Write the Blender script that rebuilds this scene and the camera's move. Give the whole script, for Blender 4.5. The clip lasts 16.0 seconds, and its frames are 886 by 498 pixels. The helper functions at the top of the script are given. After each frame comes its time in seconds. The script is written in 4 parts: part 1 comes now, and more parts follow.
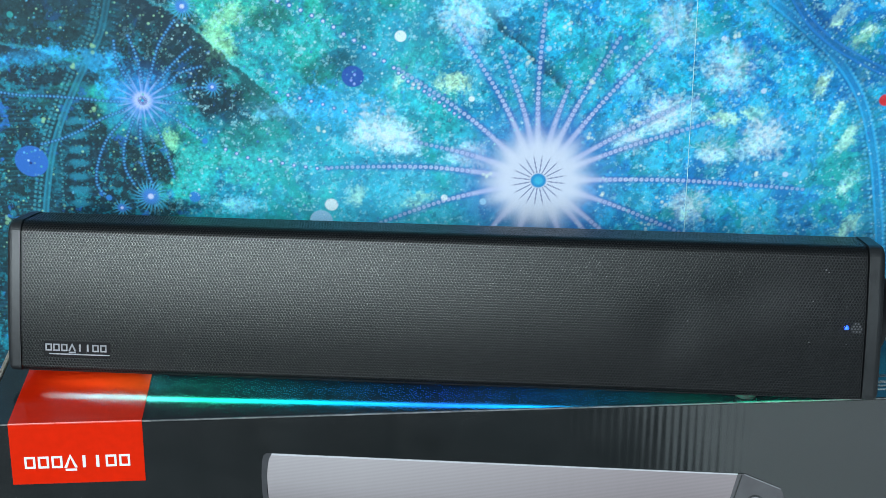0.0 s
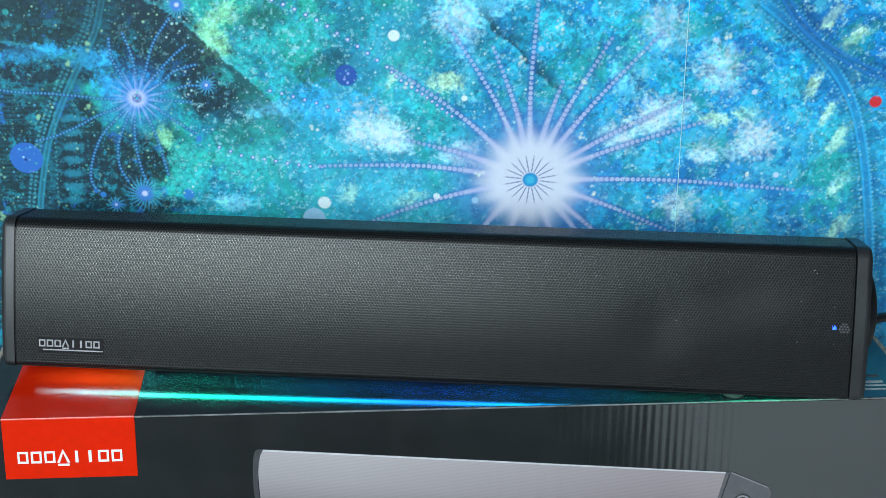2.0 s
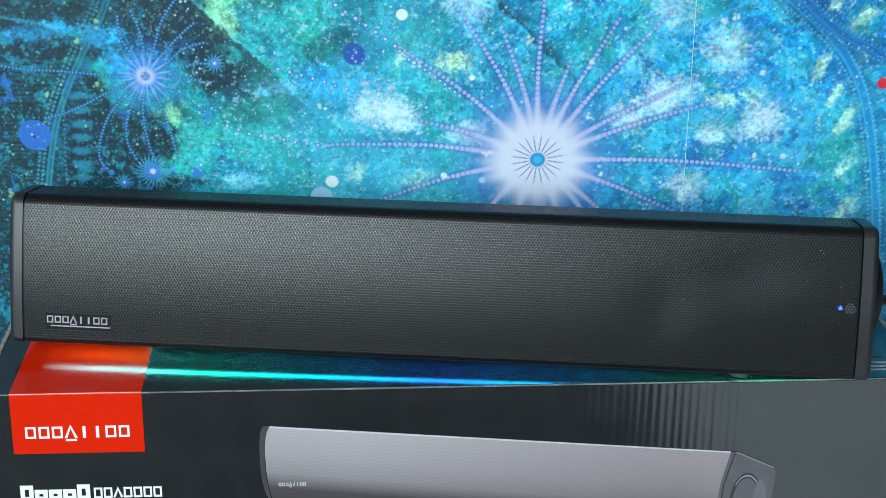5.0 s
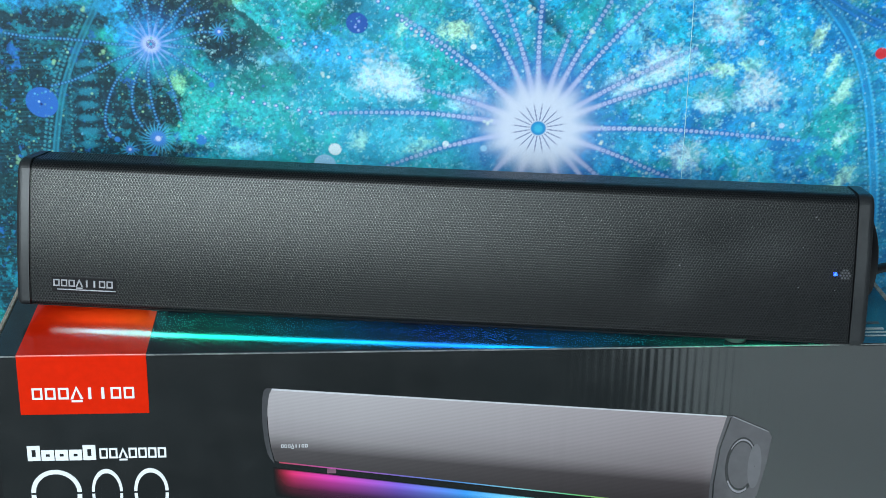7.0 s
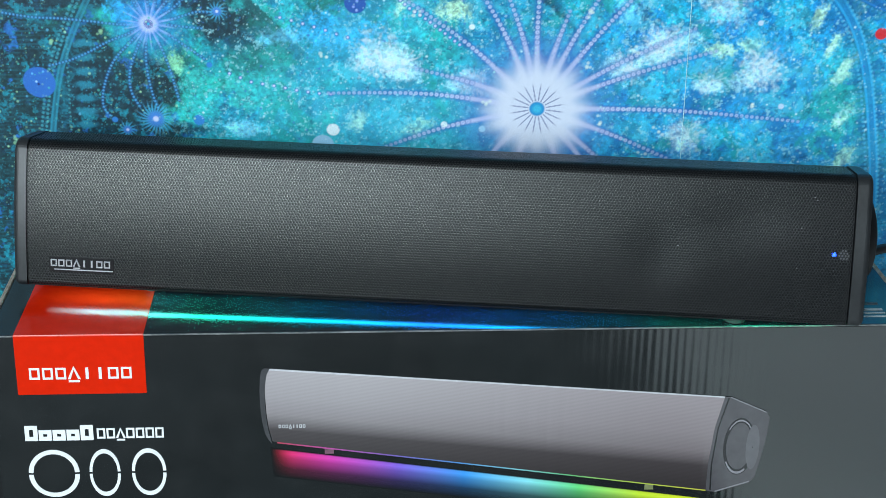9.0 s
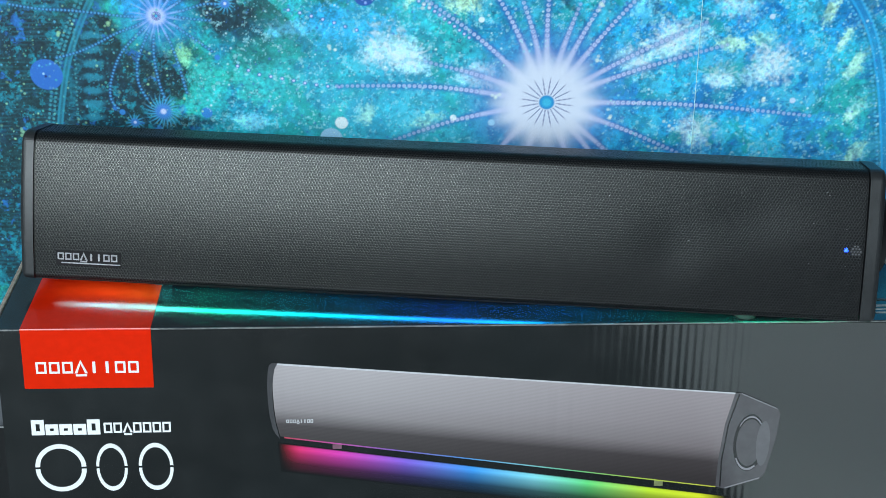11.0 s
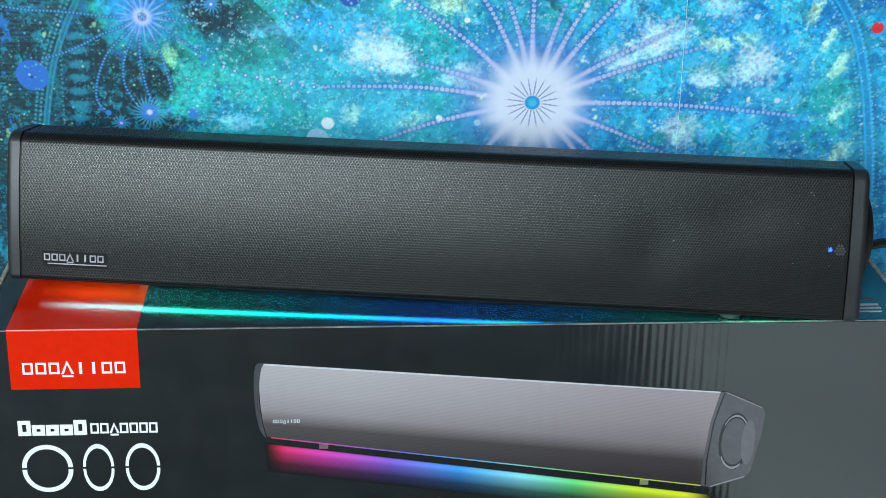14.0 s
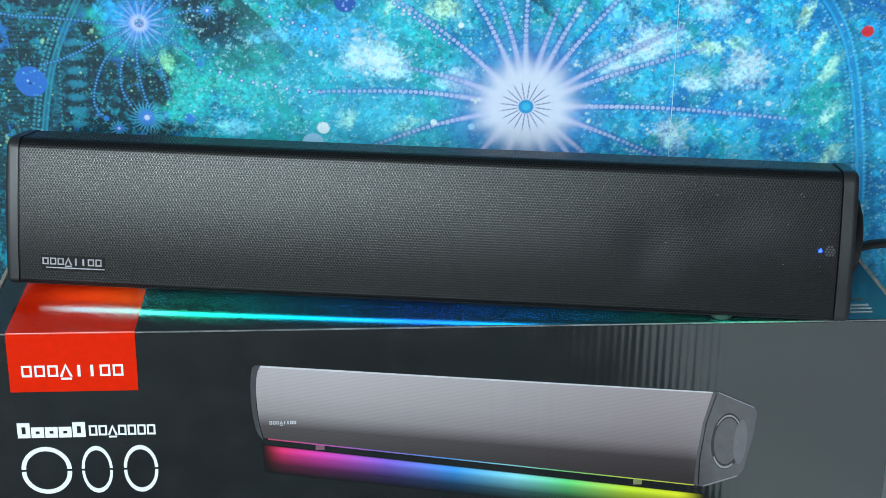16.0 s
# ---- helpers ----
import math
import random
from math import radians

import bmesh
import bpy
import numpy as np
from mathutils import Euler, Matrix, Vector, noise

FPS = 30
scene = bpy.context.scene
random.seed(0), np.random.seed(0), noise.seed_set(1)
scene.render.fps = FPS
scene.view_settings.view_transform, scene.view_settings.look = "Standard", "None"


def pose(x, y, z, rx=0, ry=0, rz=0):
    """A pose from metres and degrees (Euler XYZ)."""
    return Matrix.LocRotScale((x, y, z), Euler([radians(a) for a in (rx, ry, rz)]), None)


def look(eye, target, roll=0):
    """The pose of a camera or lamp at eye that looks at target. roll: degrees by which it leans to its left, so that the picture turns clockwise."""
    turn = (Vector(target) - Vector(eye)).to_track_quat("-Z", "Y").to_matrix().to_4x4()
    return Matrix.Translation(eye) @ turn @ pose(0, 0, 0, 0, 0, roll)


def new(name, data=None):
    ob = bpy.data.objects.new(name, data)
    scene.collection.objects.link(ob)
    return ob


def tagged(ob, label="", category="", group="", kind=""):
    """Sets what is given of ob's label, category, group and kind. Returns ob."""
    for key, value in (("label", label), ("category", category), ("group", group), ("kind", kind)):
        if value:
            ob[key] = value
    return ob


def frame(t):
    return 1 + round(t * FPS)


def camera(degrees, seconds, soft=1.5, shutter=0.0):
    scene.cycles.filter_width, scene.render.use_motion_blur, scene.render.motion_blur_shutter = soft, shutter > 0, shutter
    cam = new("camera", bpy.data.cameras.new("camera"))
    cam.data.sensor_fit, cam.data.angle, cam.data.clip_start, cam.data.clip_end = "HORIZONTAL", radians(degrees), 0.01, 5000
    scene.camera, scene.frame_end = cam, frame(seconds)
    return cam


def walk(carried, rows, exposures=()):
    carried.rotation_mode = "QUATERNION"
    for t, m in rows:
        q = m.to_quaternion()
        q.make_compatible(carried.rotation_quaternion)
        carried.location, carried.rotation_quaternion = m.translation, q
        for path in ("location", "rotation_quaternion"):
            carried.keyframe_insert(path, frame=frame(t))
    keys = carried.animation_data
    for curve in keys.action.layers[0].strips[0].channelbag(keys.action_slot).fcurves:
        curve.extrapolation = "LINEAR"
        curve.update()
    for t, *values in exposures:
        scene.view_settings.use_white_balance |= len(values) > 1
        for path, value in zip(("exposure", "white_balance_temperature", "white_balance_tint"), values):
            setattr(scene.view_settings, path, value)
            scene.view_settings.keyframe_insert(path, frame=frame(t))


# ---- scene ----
cam = camera(31.29, 16.0, soft=0.65)
PATH = [
    (0, (0.1451, -0.6632, 0.4423), (0.2962, 1.2102, -0.2414), 0.29),
    (0.5, (0.1458, -0.6683, 0.4444), (0.2966, 1.2053, -0.2390), 0.36),
    (1, (0.1479, -0.6705, 0.4453), (0.2973, 1.2021, -0.2411), 0.40),
    (1.5, (0.1487, -0.6705, 0.4457), (0.2995, 1.2022, -0.2400), 0.49),
    (2, (0.1487, -0.6679, 0.4454), (0.3002, 1.2036, -0.2434), 0.60),
    (2.5, (0.1482, -0.6662, 0.4438), (0.2953, 1.2053, -0.2462), 0.67),
    (3, (0.1469, -0.6672, 0.4436), (0.2928, 1.2027, -0.2508), 0.71),
    (5.5, (0.1491, -0.6722, 0.4404), (0.2896, 1.1925, -0.2690), 0.85),
    (6, (0.1498, -0.6740, 0.4388), (0.2866, 1.1879, -0.2786), 0.87),
    (6.5, (0.1511, -0.6771, 0.4384), (0.2840, 1.1835, -0.2830), 0.86),
    (7, (0.1527, -0.6835, 0.4387), (0.2814, 1.1755, -0.2876), 0.85),
    (7.5, (0.1552, -0.6881, 0.4394), (0.2853, 1.1684, -0.2933), 0.85),
    (8, (0.1558, -0.6891, 0.4381), (0.2824, 1.1655, -0.2997), 0.80),
    (8.5, (0.1554, -0.6872, 0.4370), (0.2768, 1.1668, -0.3032), 0.77),
    (9, (0.1548, -0.6832, 0.4357), (0.2807, 1.1693, -0.3074), 0.87),
    (11.5, (0.1533, -0.6777, 0.4351), (0.2707, 1.1712, -0.3186), 0.95),
    (12, (0.1530, -0.6769, 0.4354), (0.2736, 1.1715, -0.3189), 0.98),
    (12.5, (0.1536, -0.6765, 0.4354), (0.2719, 1.1709, -0.3219), 0.91),
    (13, (0.1529, -0.6765, 0.4344), (0.2793, 1.1711, -0.3210), 0.97),
    (13.5, (0.1527, -0.6766, 0.4345), (0.2803, 1.1699, -0.3233), 0.98),
    (14, (0.1542, -0.6798, 0.4365), (0.2883, 1.1677, -0.3177), 1.03),
    (14.5, (0.1557, -0.6820, 0.4360), (0.2888, 1.1658, -0.3176), 0.99),
    (15, (0.1567, -0.6851, 0.4358), (0.2902, 1.1640, -0.3146), 0.94),
    (15.5, (0.1569, -0.6870, 0.4365), (0.2877, 1.1620, -0.3145), 0.85),
    (16, (0.1573, -0.6881, 0.4380), (0.2892, 1.1624, -0.3091), 0.78),
]
walk(cam, [(t, look(eye, target, roll)) for t, eye, target, roll in PATH])

# ---- light: a soft window on the left, one behind, plain room ----
world = bpy.data.worlds.new("world")
scene.world = world
world.use_nodes = True
world.node_tree.nodes["Background"].inputs[0].default_value = (0.55, 0.65, 0.8, 1)
world.node_tree.nodes["Background"].inputs[1].default_value = 0.05
TABLE_Z = 0.0


def area_lamp(name, eye, target, sx, sy, watts, colour):
    data = bpy.data.lights.new(name, "AREA")
    data.shape, data.size, data.size_y, data.energy, data.color = "RECTANGLE", sx, sy, watts, colour
    ob = new(name, data)
    ob.matrix_world = look(eye, target)
    return ob


area_lamp("window_light_west", (-1.36, -0.75, 0.95), (0.2, -0.2, 0.15), 1.0, 1.1, 14, (0.79, 0.93, 1.0))
area_lamp("window_light_south", (-0.75, -2.36, 1.02), (0.2, 0.0, 0.2), 1.1, 1.05, 97, (0.79, 0.93, 1.0))


# ---- node helpers and materials ----
def material(name, colour=(0.5, 0.5, 0.5), rough=0.5, metal=0.0, ior=1.5):
    m = bpy.data.materials.new(name)
    m.use_nodes = True
    b = m.node_tree.nodes["Principled BSDF"]
    b.inputs["Base Color"].default_value = (*colour, 1)
    b.inputs["Roughness"].default_value = rough
    b.inputs["Metallic"].default_value = metal
    b.inputs["IOR"].default_value = ior
    return m, m.node_tree.nodes, m.node_tree.links, b


def coords(n, l, scale=(1, 1, 1)):
    c = n.new("ShaderNodeTexCoord")
    mp = n.new("ShaderNodeMapping")
    mp.inputs["Scale"].default_value = scale
    l.new(c.outputs["Object"], mp.inputs["Vector"])
    return mp.outputs["Vector"]


def noise_node(n, l, vec, scale, detail=3, rough=0.55):
    t = n.new("ShaderNodeTexNoise")
    t.inputs["Scale"].default_value, t.inputs["Detail"].default_value, t.inputs["Roughness"].default_value = scale, detail, rough
    l.new(vec, t.inputs["Vector"])
    return t.outputs["Fac"]


def ramp(n, l, fac, stops):
    r = n.new("ShaderNodeValToRGB")
    e = r.color_ramp.elements
    while len(e) < len(stops):
        e.new(0.5)
    for el, (p, c) in zip(e, stops):
        el.position = p
        el.color = (*c, 1) if len(c) == 3 else c
    l.new(fac, r.inputs["Fac"])
    return r.outputs["Color"]


def grey(v):
    return (v, v, v)


def worn(name, colour, rough=0.5, metal=0.0, ior=1.5, scale=60.0, spread=0.18, bump=0.0, bump_scale=900.0, stretch=(1, 1, 1)):
    """A surface whose colour and gloss vary a little at two sizes, with fine relief."""
    m, n, l, b = material(name, colour, rough, metal, ior)
    v = coords(n, l, stretch)
    big, small = noise_node(n, l, v, scale), noise_node(n, l, v, scale * 9, 2)
    mix = n.new("ShaderNodeMath")
    mix.operation = "MULTIPLY"
    l.new(big, mix.inputs[0])
    l.new(small, mix.inputs[1])
    lo, hi = tuple(c * (1 - spread) for c in colour), tuple(min(1, c * (1 + spread)) for c in colour)
    l.new(ramp(n, l, mix.outputs[0], [(0.12, lo), (0.4, hi)]), b.inputs["Base Color"])
    l.new(ramp(n, l, big, [(0.3, grey(max(0.02, rough * 0.85))), (0.7, grey(min(1, rough * 1.15)))]), b.inputs["Roughness"])
    if bump:
        bp = n.new("ShaderNodeBump")
        bp.inputs["Strength"].default_value, bp.inputs["Distance"].default_value = bump, 0.0005
        l.new(noise_node(n, l, v, bump_scale, 2), bp.inputs["Height"])
        l.new(bp.outputs["Normal"], b.inputs["Normal"])
    return m


def gradient(name, axis, stops, rough=0.35, ior=1.5, span=(0.0, 1.0), slope=0.0):
    """Print whose colour runs along one axis of the object, from span[0] to span[1] metres."""
    m, n, l, b = material(name, (0.5, 0.5, 0.5), rough, 0, ior)
    c = n.new("ShaderNodeTexCoord")
    s = n.new("ShaderNodeSeparateXYZ")
    l.new(c.outputs["Object"], s.inputs[0])
    r = n.new("ShaderNodeMapRange")
    r.inputs["From Min"].default_value, r.inputs["From Max"].default_value = span
    lean = n.new("ShaderNodeMath")
    lean.operation, lean.inputs[1].default_value = "MULTIPLY_ADD", slope
    l.new(s.outputs["X"], lean.inputs[0])
    l.new(s.outputs[axis], lean.inputs[2])
    l.new(lean.outputs[0], r.inputs["Value"])
    col = ramp(n, l, r.outputs["Result"], stops)
    l.new(col, b.inputs["Base Color"])
    return m, n, l, b, col


def plain(name, colour, rough):
    return worn(name, colour, rough, scale=3.0, spread=0.06, bump=0.1, bump_scale=150)


WALL = plain("wall_paint", (0.07, 0.075, 0.083), 0.8)
CEIL = plain("ceiling_paint", (0.16, 0.165, 0.175), 0.9)
FLOOR = worn("floor_grey", (0.12, 0.12, 0.125), 0.5, scale=5, spread=0.3, stretch=(1, 8, 1))
TABLE = worn("table_laminate", (0.78, 0.79, 0.78), 0.35, scale=8, spread=0.08)
MAT = worn("mat_cloth", (0.009, 0.010, 0.011), 0.95, scale=30, spread=0.3, bump=0.4)
CARD = worn("raw_cardboard", (0.33, 0.29, 0.24), 0.9, scale=300, spread=0.45, bump=0.6, bump_scale=1400)
FOLD = worn("worn_fold", (0.17, 0.18, 0.18), 0.5, scale=150, spread=0.7, stretch=(0.4, 1, 1))
RED = worn("red_print", (0.66, 0.017, 0.002), 0.16, ior=1.42, scale=25, spread=0.06)
WHITE = worn("white_print", (0.82, 0.83, 0.85), 0.35, scale=80, spread=0.04)
SILVER = worn("silver_badge", (0.36, 0.36, 0.38), 0.36, metal=0.7, scale=900, spread=0.3)
CAP = worn("dark_grey_plastic", (0.014, 0.0155, 0.017), 0.40, ior=1.45, scale=45, spread=0.25, bump=0.15, bump_scale=2400)
TOP = worn("satin_black_top", (0.012, 0.014, 0.016), 0.27, ior=3.0, scale=30, spread=0.3, bump=0.05, bump_scale=2400)
GRILLE = worn("grille_paint", (0.0040, 0.0053, 0.0062), 0.36, ior=1.5, scale=420, spread=0.15)
CLOTH = worn("speaker_cloth", (0.004, 0.004, 0.005), 0.95, scale=200, spread=0.4)
RUBBER = worn("grey_rubber", (0.035, 0.037, 0.038), 0.5, scale=200, spread=0.2)
CABLE = worn("black_cable", (0.012, 0.012, 0.013), 0.5, scale=200, spread=0.2)


def box_card(name, ripple):
    """Dark coated card; the long side shows the flutes of the board as faint upright ripples."""
    m, n, l, b = material(name, (0.010, 0.013, 0.014), 0.24, 0, 2.4)
    v = coords(n, l)
    cloud = noise_node(n, l, v, 14, 4)
    l.new(ramp(n, l, cloud, [(0.3, (0.0045, 0.0065, 0.007)), (0.7, (0.009, 0.0125, 0.0135))]), b.inputs["Base Color"])
    l.new(ramp(n, l, noise_node(n, l, v, 45, 3), [(0.3, grey(0.17)), (0.75, grey(0.28))]), b.inputs["Roughness"])
    bp = n.new("ShaderNodeBump")
    bp.inputs["Strength"].default_value, bp.inputs["Distance"].default_value = 0.20, 0.0010
    wave = n.new("ShaderNodeTexWave")
    wave.inputs["Scale"].default_value, wave.inputs["Distortion"].default_value = 82.0, 2.5
    wave.inputs["Detail"].default_value, wave.inputs["Detail Scale"].default_value = 1.0, 0.6
    tall = coords(n, l, (1, 1, 0.04))
    l.new(tall, wave.inputs["Vector"])
    both = n.new("ShaderNodeMath")
    both.operation, both.inputs[1].default_value = "MULTIPLY_ADD", 0.34
    l.new(wave.outputs["Fac"], both.inputs[0])
    l.new(noise_node(n, l, tall, ripple, 1), both.inputs[2])
    place, zone, keep = n.new("ShaderNodeSeparateXYZ"), n.new("ShaderNodeMapRange"), n.new("ShaderNodeMath")
    l.new(v, place.inputs[0])
    zone.inputs["From Min"].default_value, zone.inputs["From Max"].default_value = 0.21, 0.30
    l.new(place.outputs["X"], zone.inputs["Value"])
    keep.operation = "MULTIPLY"
    l.new(both.outputs[0], keep.inputs[0])
    l.new(zone.outputs["Result"], keep.inputs[1])
    l.new(keep.outputs[0], bp.inputs["Height"])
    bp2 = n.new("ShaderNodeBump")
    bp2.inputs["Strength"].default_value, bp2.inputs["Distance"].default_value = 0.05, 0.0004
    l.new(noise_node(n, l, v, 700, 2), bp2.inputs["Height"])
    l.new(bp.outputs["Normal"], bp2.inputs["Normal"])
    l.new(bp2.outputs["Normal"], b.inputs["Normal"])
    return m


FRONT_CARD = box_card("coated_card_front", 190)
TOP_CARD = worn("coated_card_top", (0.013, 0.021, 0.027), 0.14, ior=1.6, scale=30, spread=0.25, bump=0.05, bump_scale=250)


# ---- mesh helpers ----
def mesh_object(name, bm, mat, parent=None, label="", smooth=False):
    me = bpy.data.meshes.new(name)
    bmesh.ops.recalc_face_normals(bm, faces=bm.faces)
    bm.to_mesh(me)
    bm.free()
    if mat:
        me.materials.append(mat)
    if smooth:
        for p in me.polygons:
            p.use_smooth = True
    ob = new(name, me)
    ob.parent = parent
    if label:
        tagged(ob, label)
    return ob


def part(name, bm, mat, parent, label="", smooth=False):
    return mesh_object(name, bm, mat, parent, label, smooth)


def block(x0, x1, y0, y1, z0, z1, bevel=0.0, segs=2, bm=None):
    bm = bm or bmesh.new()
    r = bmesh.ops.create_cube(bm, size=1, matrix=Matrix.Translation(((x0 + x1) / 2, (y0 + y1) / 2, (z0 + z1) / 2)) @ Matrix.Diagonal((x1 - x0, y1 - y0, z1 - z0, 1)))
    if bevel:
        es = [e for e in bm.edges if all(v in r["verts"] for v in e.verts)]
        bmesh.ops.bevel(bm, geom=es, offset=bevel, segments=segs, affect="EDGES", profile=0.5)
    return bm


def prism(outline, y0, y1, bm=None):
    """A flat outline in x and z, given thickness from y0 to y1."""
    bm = bm or bmesh.new()
    a = [bm.verts.new((x, y0, z)) for x, z in outline]
    b = [bm.verts.new((x, y1, z)) for x, z in outline]
    bm.faces.new(a)
    bm.faces.new(b[::-1])
    for i in range(len(a)):
        j = (i + 1) % len(a)
        bm.faces.new((a[i], b[i], b[j], a[j]))
    return bm


def arc_band(cx, cz, r0, r1, a0, a1, y0, y1, bm=None, squash=1.0, steps=28):
    """A piece of a flat ring, angles in degrees from +x."""
    inner, outer = [], []
    for i in range(steps + 1):
        a = radians(a0 + (a1 - a0) * i / steps)
        inner.append((cx + r0 * math.cos(a) * squash, cz + r0 * math.sin(a)))
        outer.append((cx + r1 * math.cos(a) * squash, cz + r1 * math.sin(a)))
    bm = bm or bmesh.new()
    for i in range(steps):
        prism([inner[i], outer[i], outer[i + 1], inner[i + 1]], y0, y1, bm)
    bmesh.ops.remove_doubles(bm, verts=bm.verts, dist=1e-6)
    return bm


def tube(points, radius, sides=10):
    bm = bmesh.new()
    rings = []
    for i, p in enumerate(points):
        p = Vector(p)
        d = (Vector(points[min(i + 1, len(points) - 1)]) - Vector(points[max(i - 1, 0)])).normalized()
        side = d.cross(Vector((0, 0, 1)))
        side = side.normalized() if side.length > 1e-4 else Vector((1, 0, 0))
        up = side.cross(d)
        rings.append([bm.verts.new(p + radius * (math.cos(a) * side + math.sin(a) * up)) for a in (2 * math.pi * k / sides for k in range(sides))])
    for r, s in zip(rings, rings[1:]):
        for k in range(sides):
            bm.faces.new((r[k], r[(k + 1) % sides], s[(k + 1) % sides], s[k]))
    bm.faces.new(rings[0])
    bm.faces.new(rings[-1][::-1])
    return bm


# ---- the room, closed all round ----
X0, X1, Y0, Y1, Z0, Z1 = -1.4, 2.0, -2.4, 0.134, -0.74, 1.75
tagged(mesh_object("floor", block(X0 - 0.1, X1 + 0.1, Y0 - 0.1, Y1 + 0.1, Z0 - 0.08, Z0), FLOOR), "dark grey floor of the room", "floor", kind="structure")
tagged(mesh_object("ceiling", block(X0 - 0.1, X1 + 0.1, Y0 - 0.1, Y1 + 0.1, Z1, Z1 + 0.08), CEIL), "plain dark grey painted ceiling", "ceiling", kind="structure")
tagged(mesh_object("wall_north", block(X0 - 0.1, X1 + 0.1, Y1, Y1 + 0.1, Z0, Z1), WALL), "dark grey painted wall behind the poster", "wall", kind="structure")
tagged(mesh_object("wall_east", block(X1, X1 + 0.1, Y0, Y1, Z0, Z1), WALL), "dark grey painted side wall", "wall", kind="structure")
west = block(X0 - 0.1, X0, Y0, -1.3, Z0, Z1)
block(X0 - 0.1, X0, -0.2, Y1, Z0, Z1, bm=west)
block(X0 - 0.1, X0, -1.3, -0.2, Z0, 0.35, bm=west)
block(X0 - 0.1, X0, -1.3, -0.2, 1.5, Z1, bm=west)
tagged(mesh_object("wall_west", west, WALL), "dark grey painted wall with a window opening", "wall", kind="structure")
south = block(X0 - 0.1, -1.3, Y0 - 0.1, Y0, Z0, Z1)
block(-0.2, X1 + 0.1, Y0 - 0.1, Y0, Z0, Z1, bm=south)
block(-1.3, -0.2, Y0 - 0.1, Y0, Z0, 0.48, bm=south)
block(-1.3, -0.2, Y0 - 0.1, Y0, 1.55, Z1, bm=south)
tagged(mesh_object("wall_south", south, WALL), "dark grey painted wall with a window opening", "wall", kind="structure")

# ---- table, and a cloth mat added for its reflection ----
table = tagged(new("table"), "pale laminate table carrying the cardboard box", "table")
part("tabletop", block(-0.5, 1.1, -0.62, 0.131, -0.03, TABLE_Z, 0.003), TABLE, table)
for lx, ly in ((-0.45, -0.57), (1.05, -0.57), (-0.45, 0.08), (1.05, 0.08)):
    part("leg", block(lx - 0.025, lx + 0.025, ly - 0.025, ly + 0.025, Z0, -0.03, 0.002), TABLE, table)
# assumed mat; its right edge sets where the box front's reflection turns pale
tagged(mesh_object("reflection_mat", block(-0.40, 0.356, -0.55, 0.122, TABLE_Z, 0.003, 0.001), MAT), "added dark cloth mat that darkens the reflection in the box front", "desk mat")

# ---- poster: printed art painted on a fine sheet ----
PX0, PX1, PZ0, PZ1, CELL = -0.070, 0.480, 0.030, 0.300, 0.00042
NX, NZ = int((PX1 - PX0) / CELL) + 1, int((PZ1 - PZ0) / CELL) + 1
gx = (PX0 + CELL * np.arange(NX)) * 1000.0
gz = (PZ0 + CELL * np.arange(NZ)) * 1000.0
AX, AZ = np.meshgrid(gx, gz)
rng = np.random.RandomState(11)


def lattice(x, z, size, seed):
    """Smooth value noise with features of that many millimetres."""
    r = np.random.RandomState(seed).rand(257, 257)
    u, v = x / size + 60.3, z / size + 40.7
    i, j = np.floor(u).astype(int), np.floor(v).astype(int)
    f, g = u - i, v - j
    f, g = f * f * (3 - 2 * f), g * g * (3 - 2 * g)
    i, j = i % 256, j % 256
    return (r[j, i] * (1 - f) + r[j, i + 1] * f) * (1 - g) + (r[j + 1, i] * (1 - f) + r[j + 1, i + 1] * f) * g


def cloud(x, z, size, seed, octaves=5, keep=0.6):
    total, amp, norm = 0, 1.0, 0
    for k in range(octaves):
        total = total + amp * lattice(x, z, size / 2 ** k, seed + k)
        norm += amp
        amp *= keep
    return total / norm


def step(a, b, v):
    t = np.clip((v - a) / (b - a), 0, 1)
    return t * t * (3 - 2 * t)


WX = AX + 16 * (cloud(AX, AZ, 26, 3) - 0.5)
WZ = AZ + 16 * (cloud(AX, AZ, 26, 9) - 0.5)
art = np.zeros((NZ, NX, 3))


def lay(mask, colour, w=(slice(None), slice(None))):
    m = np.clip(mask, 0, 1)[..., None]
    art[w] = art[w] * (1 - m) + np.array(colour) * m


# ground colours: teal in the middle, blue on the right, near black on the left
lay(np.ones_like(AX), (0.012, 0.20, 0.30))
lay(step(0.42, 0.62, cloud(AX, AZ, 30, 20)) * 0.85, (0.015, 0.32, 0.36))
lay(step(0.45, 0.62, cloud(AX, AZ, 24, 31)) * step(300, 140, AX) * 0.8, (0.02, 0.36, 0.24))
lay(step(200, 300, AX + 40 * (cloud(AX, AZ, 40, 44) - 0.5)) * 0.75, (0.010, 0.24, 0.56))
lay(step(0.45, 0.65, cloud(AX, AZ, 22, 52)) * step(190, 270, AX) * 0.7, (0.02, 0.44, 0.66))
lay(step(0.52, 0.66, cloud(AX, AZ, 18, 61)) * step(240, 330, AX) * 0.7, (0.012, 0.13, 0.40))
lay(step(0.50, 0.64, cloud(WX, WZ, 14, 71)) * step(60, 120, AX) * 0.45, (0.05, 0.55, 0.60))
fine = cloud(AX, AZ, 2.6, 81, 3, 0.85)
TONES = {1: (0.34, 0.64, 0.34), 2: (0.04, 0.36, 0.32), 3: (0.72, 0.86, 0.93), 4: (0.26, 0.68, 0.88), 5: (0.78, 0.88, 0.55), 6: (0.03, 0.38, 0.36), 7: (0.03, 0.38, 0.70)}

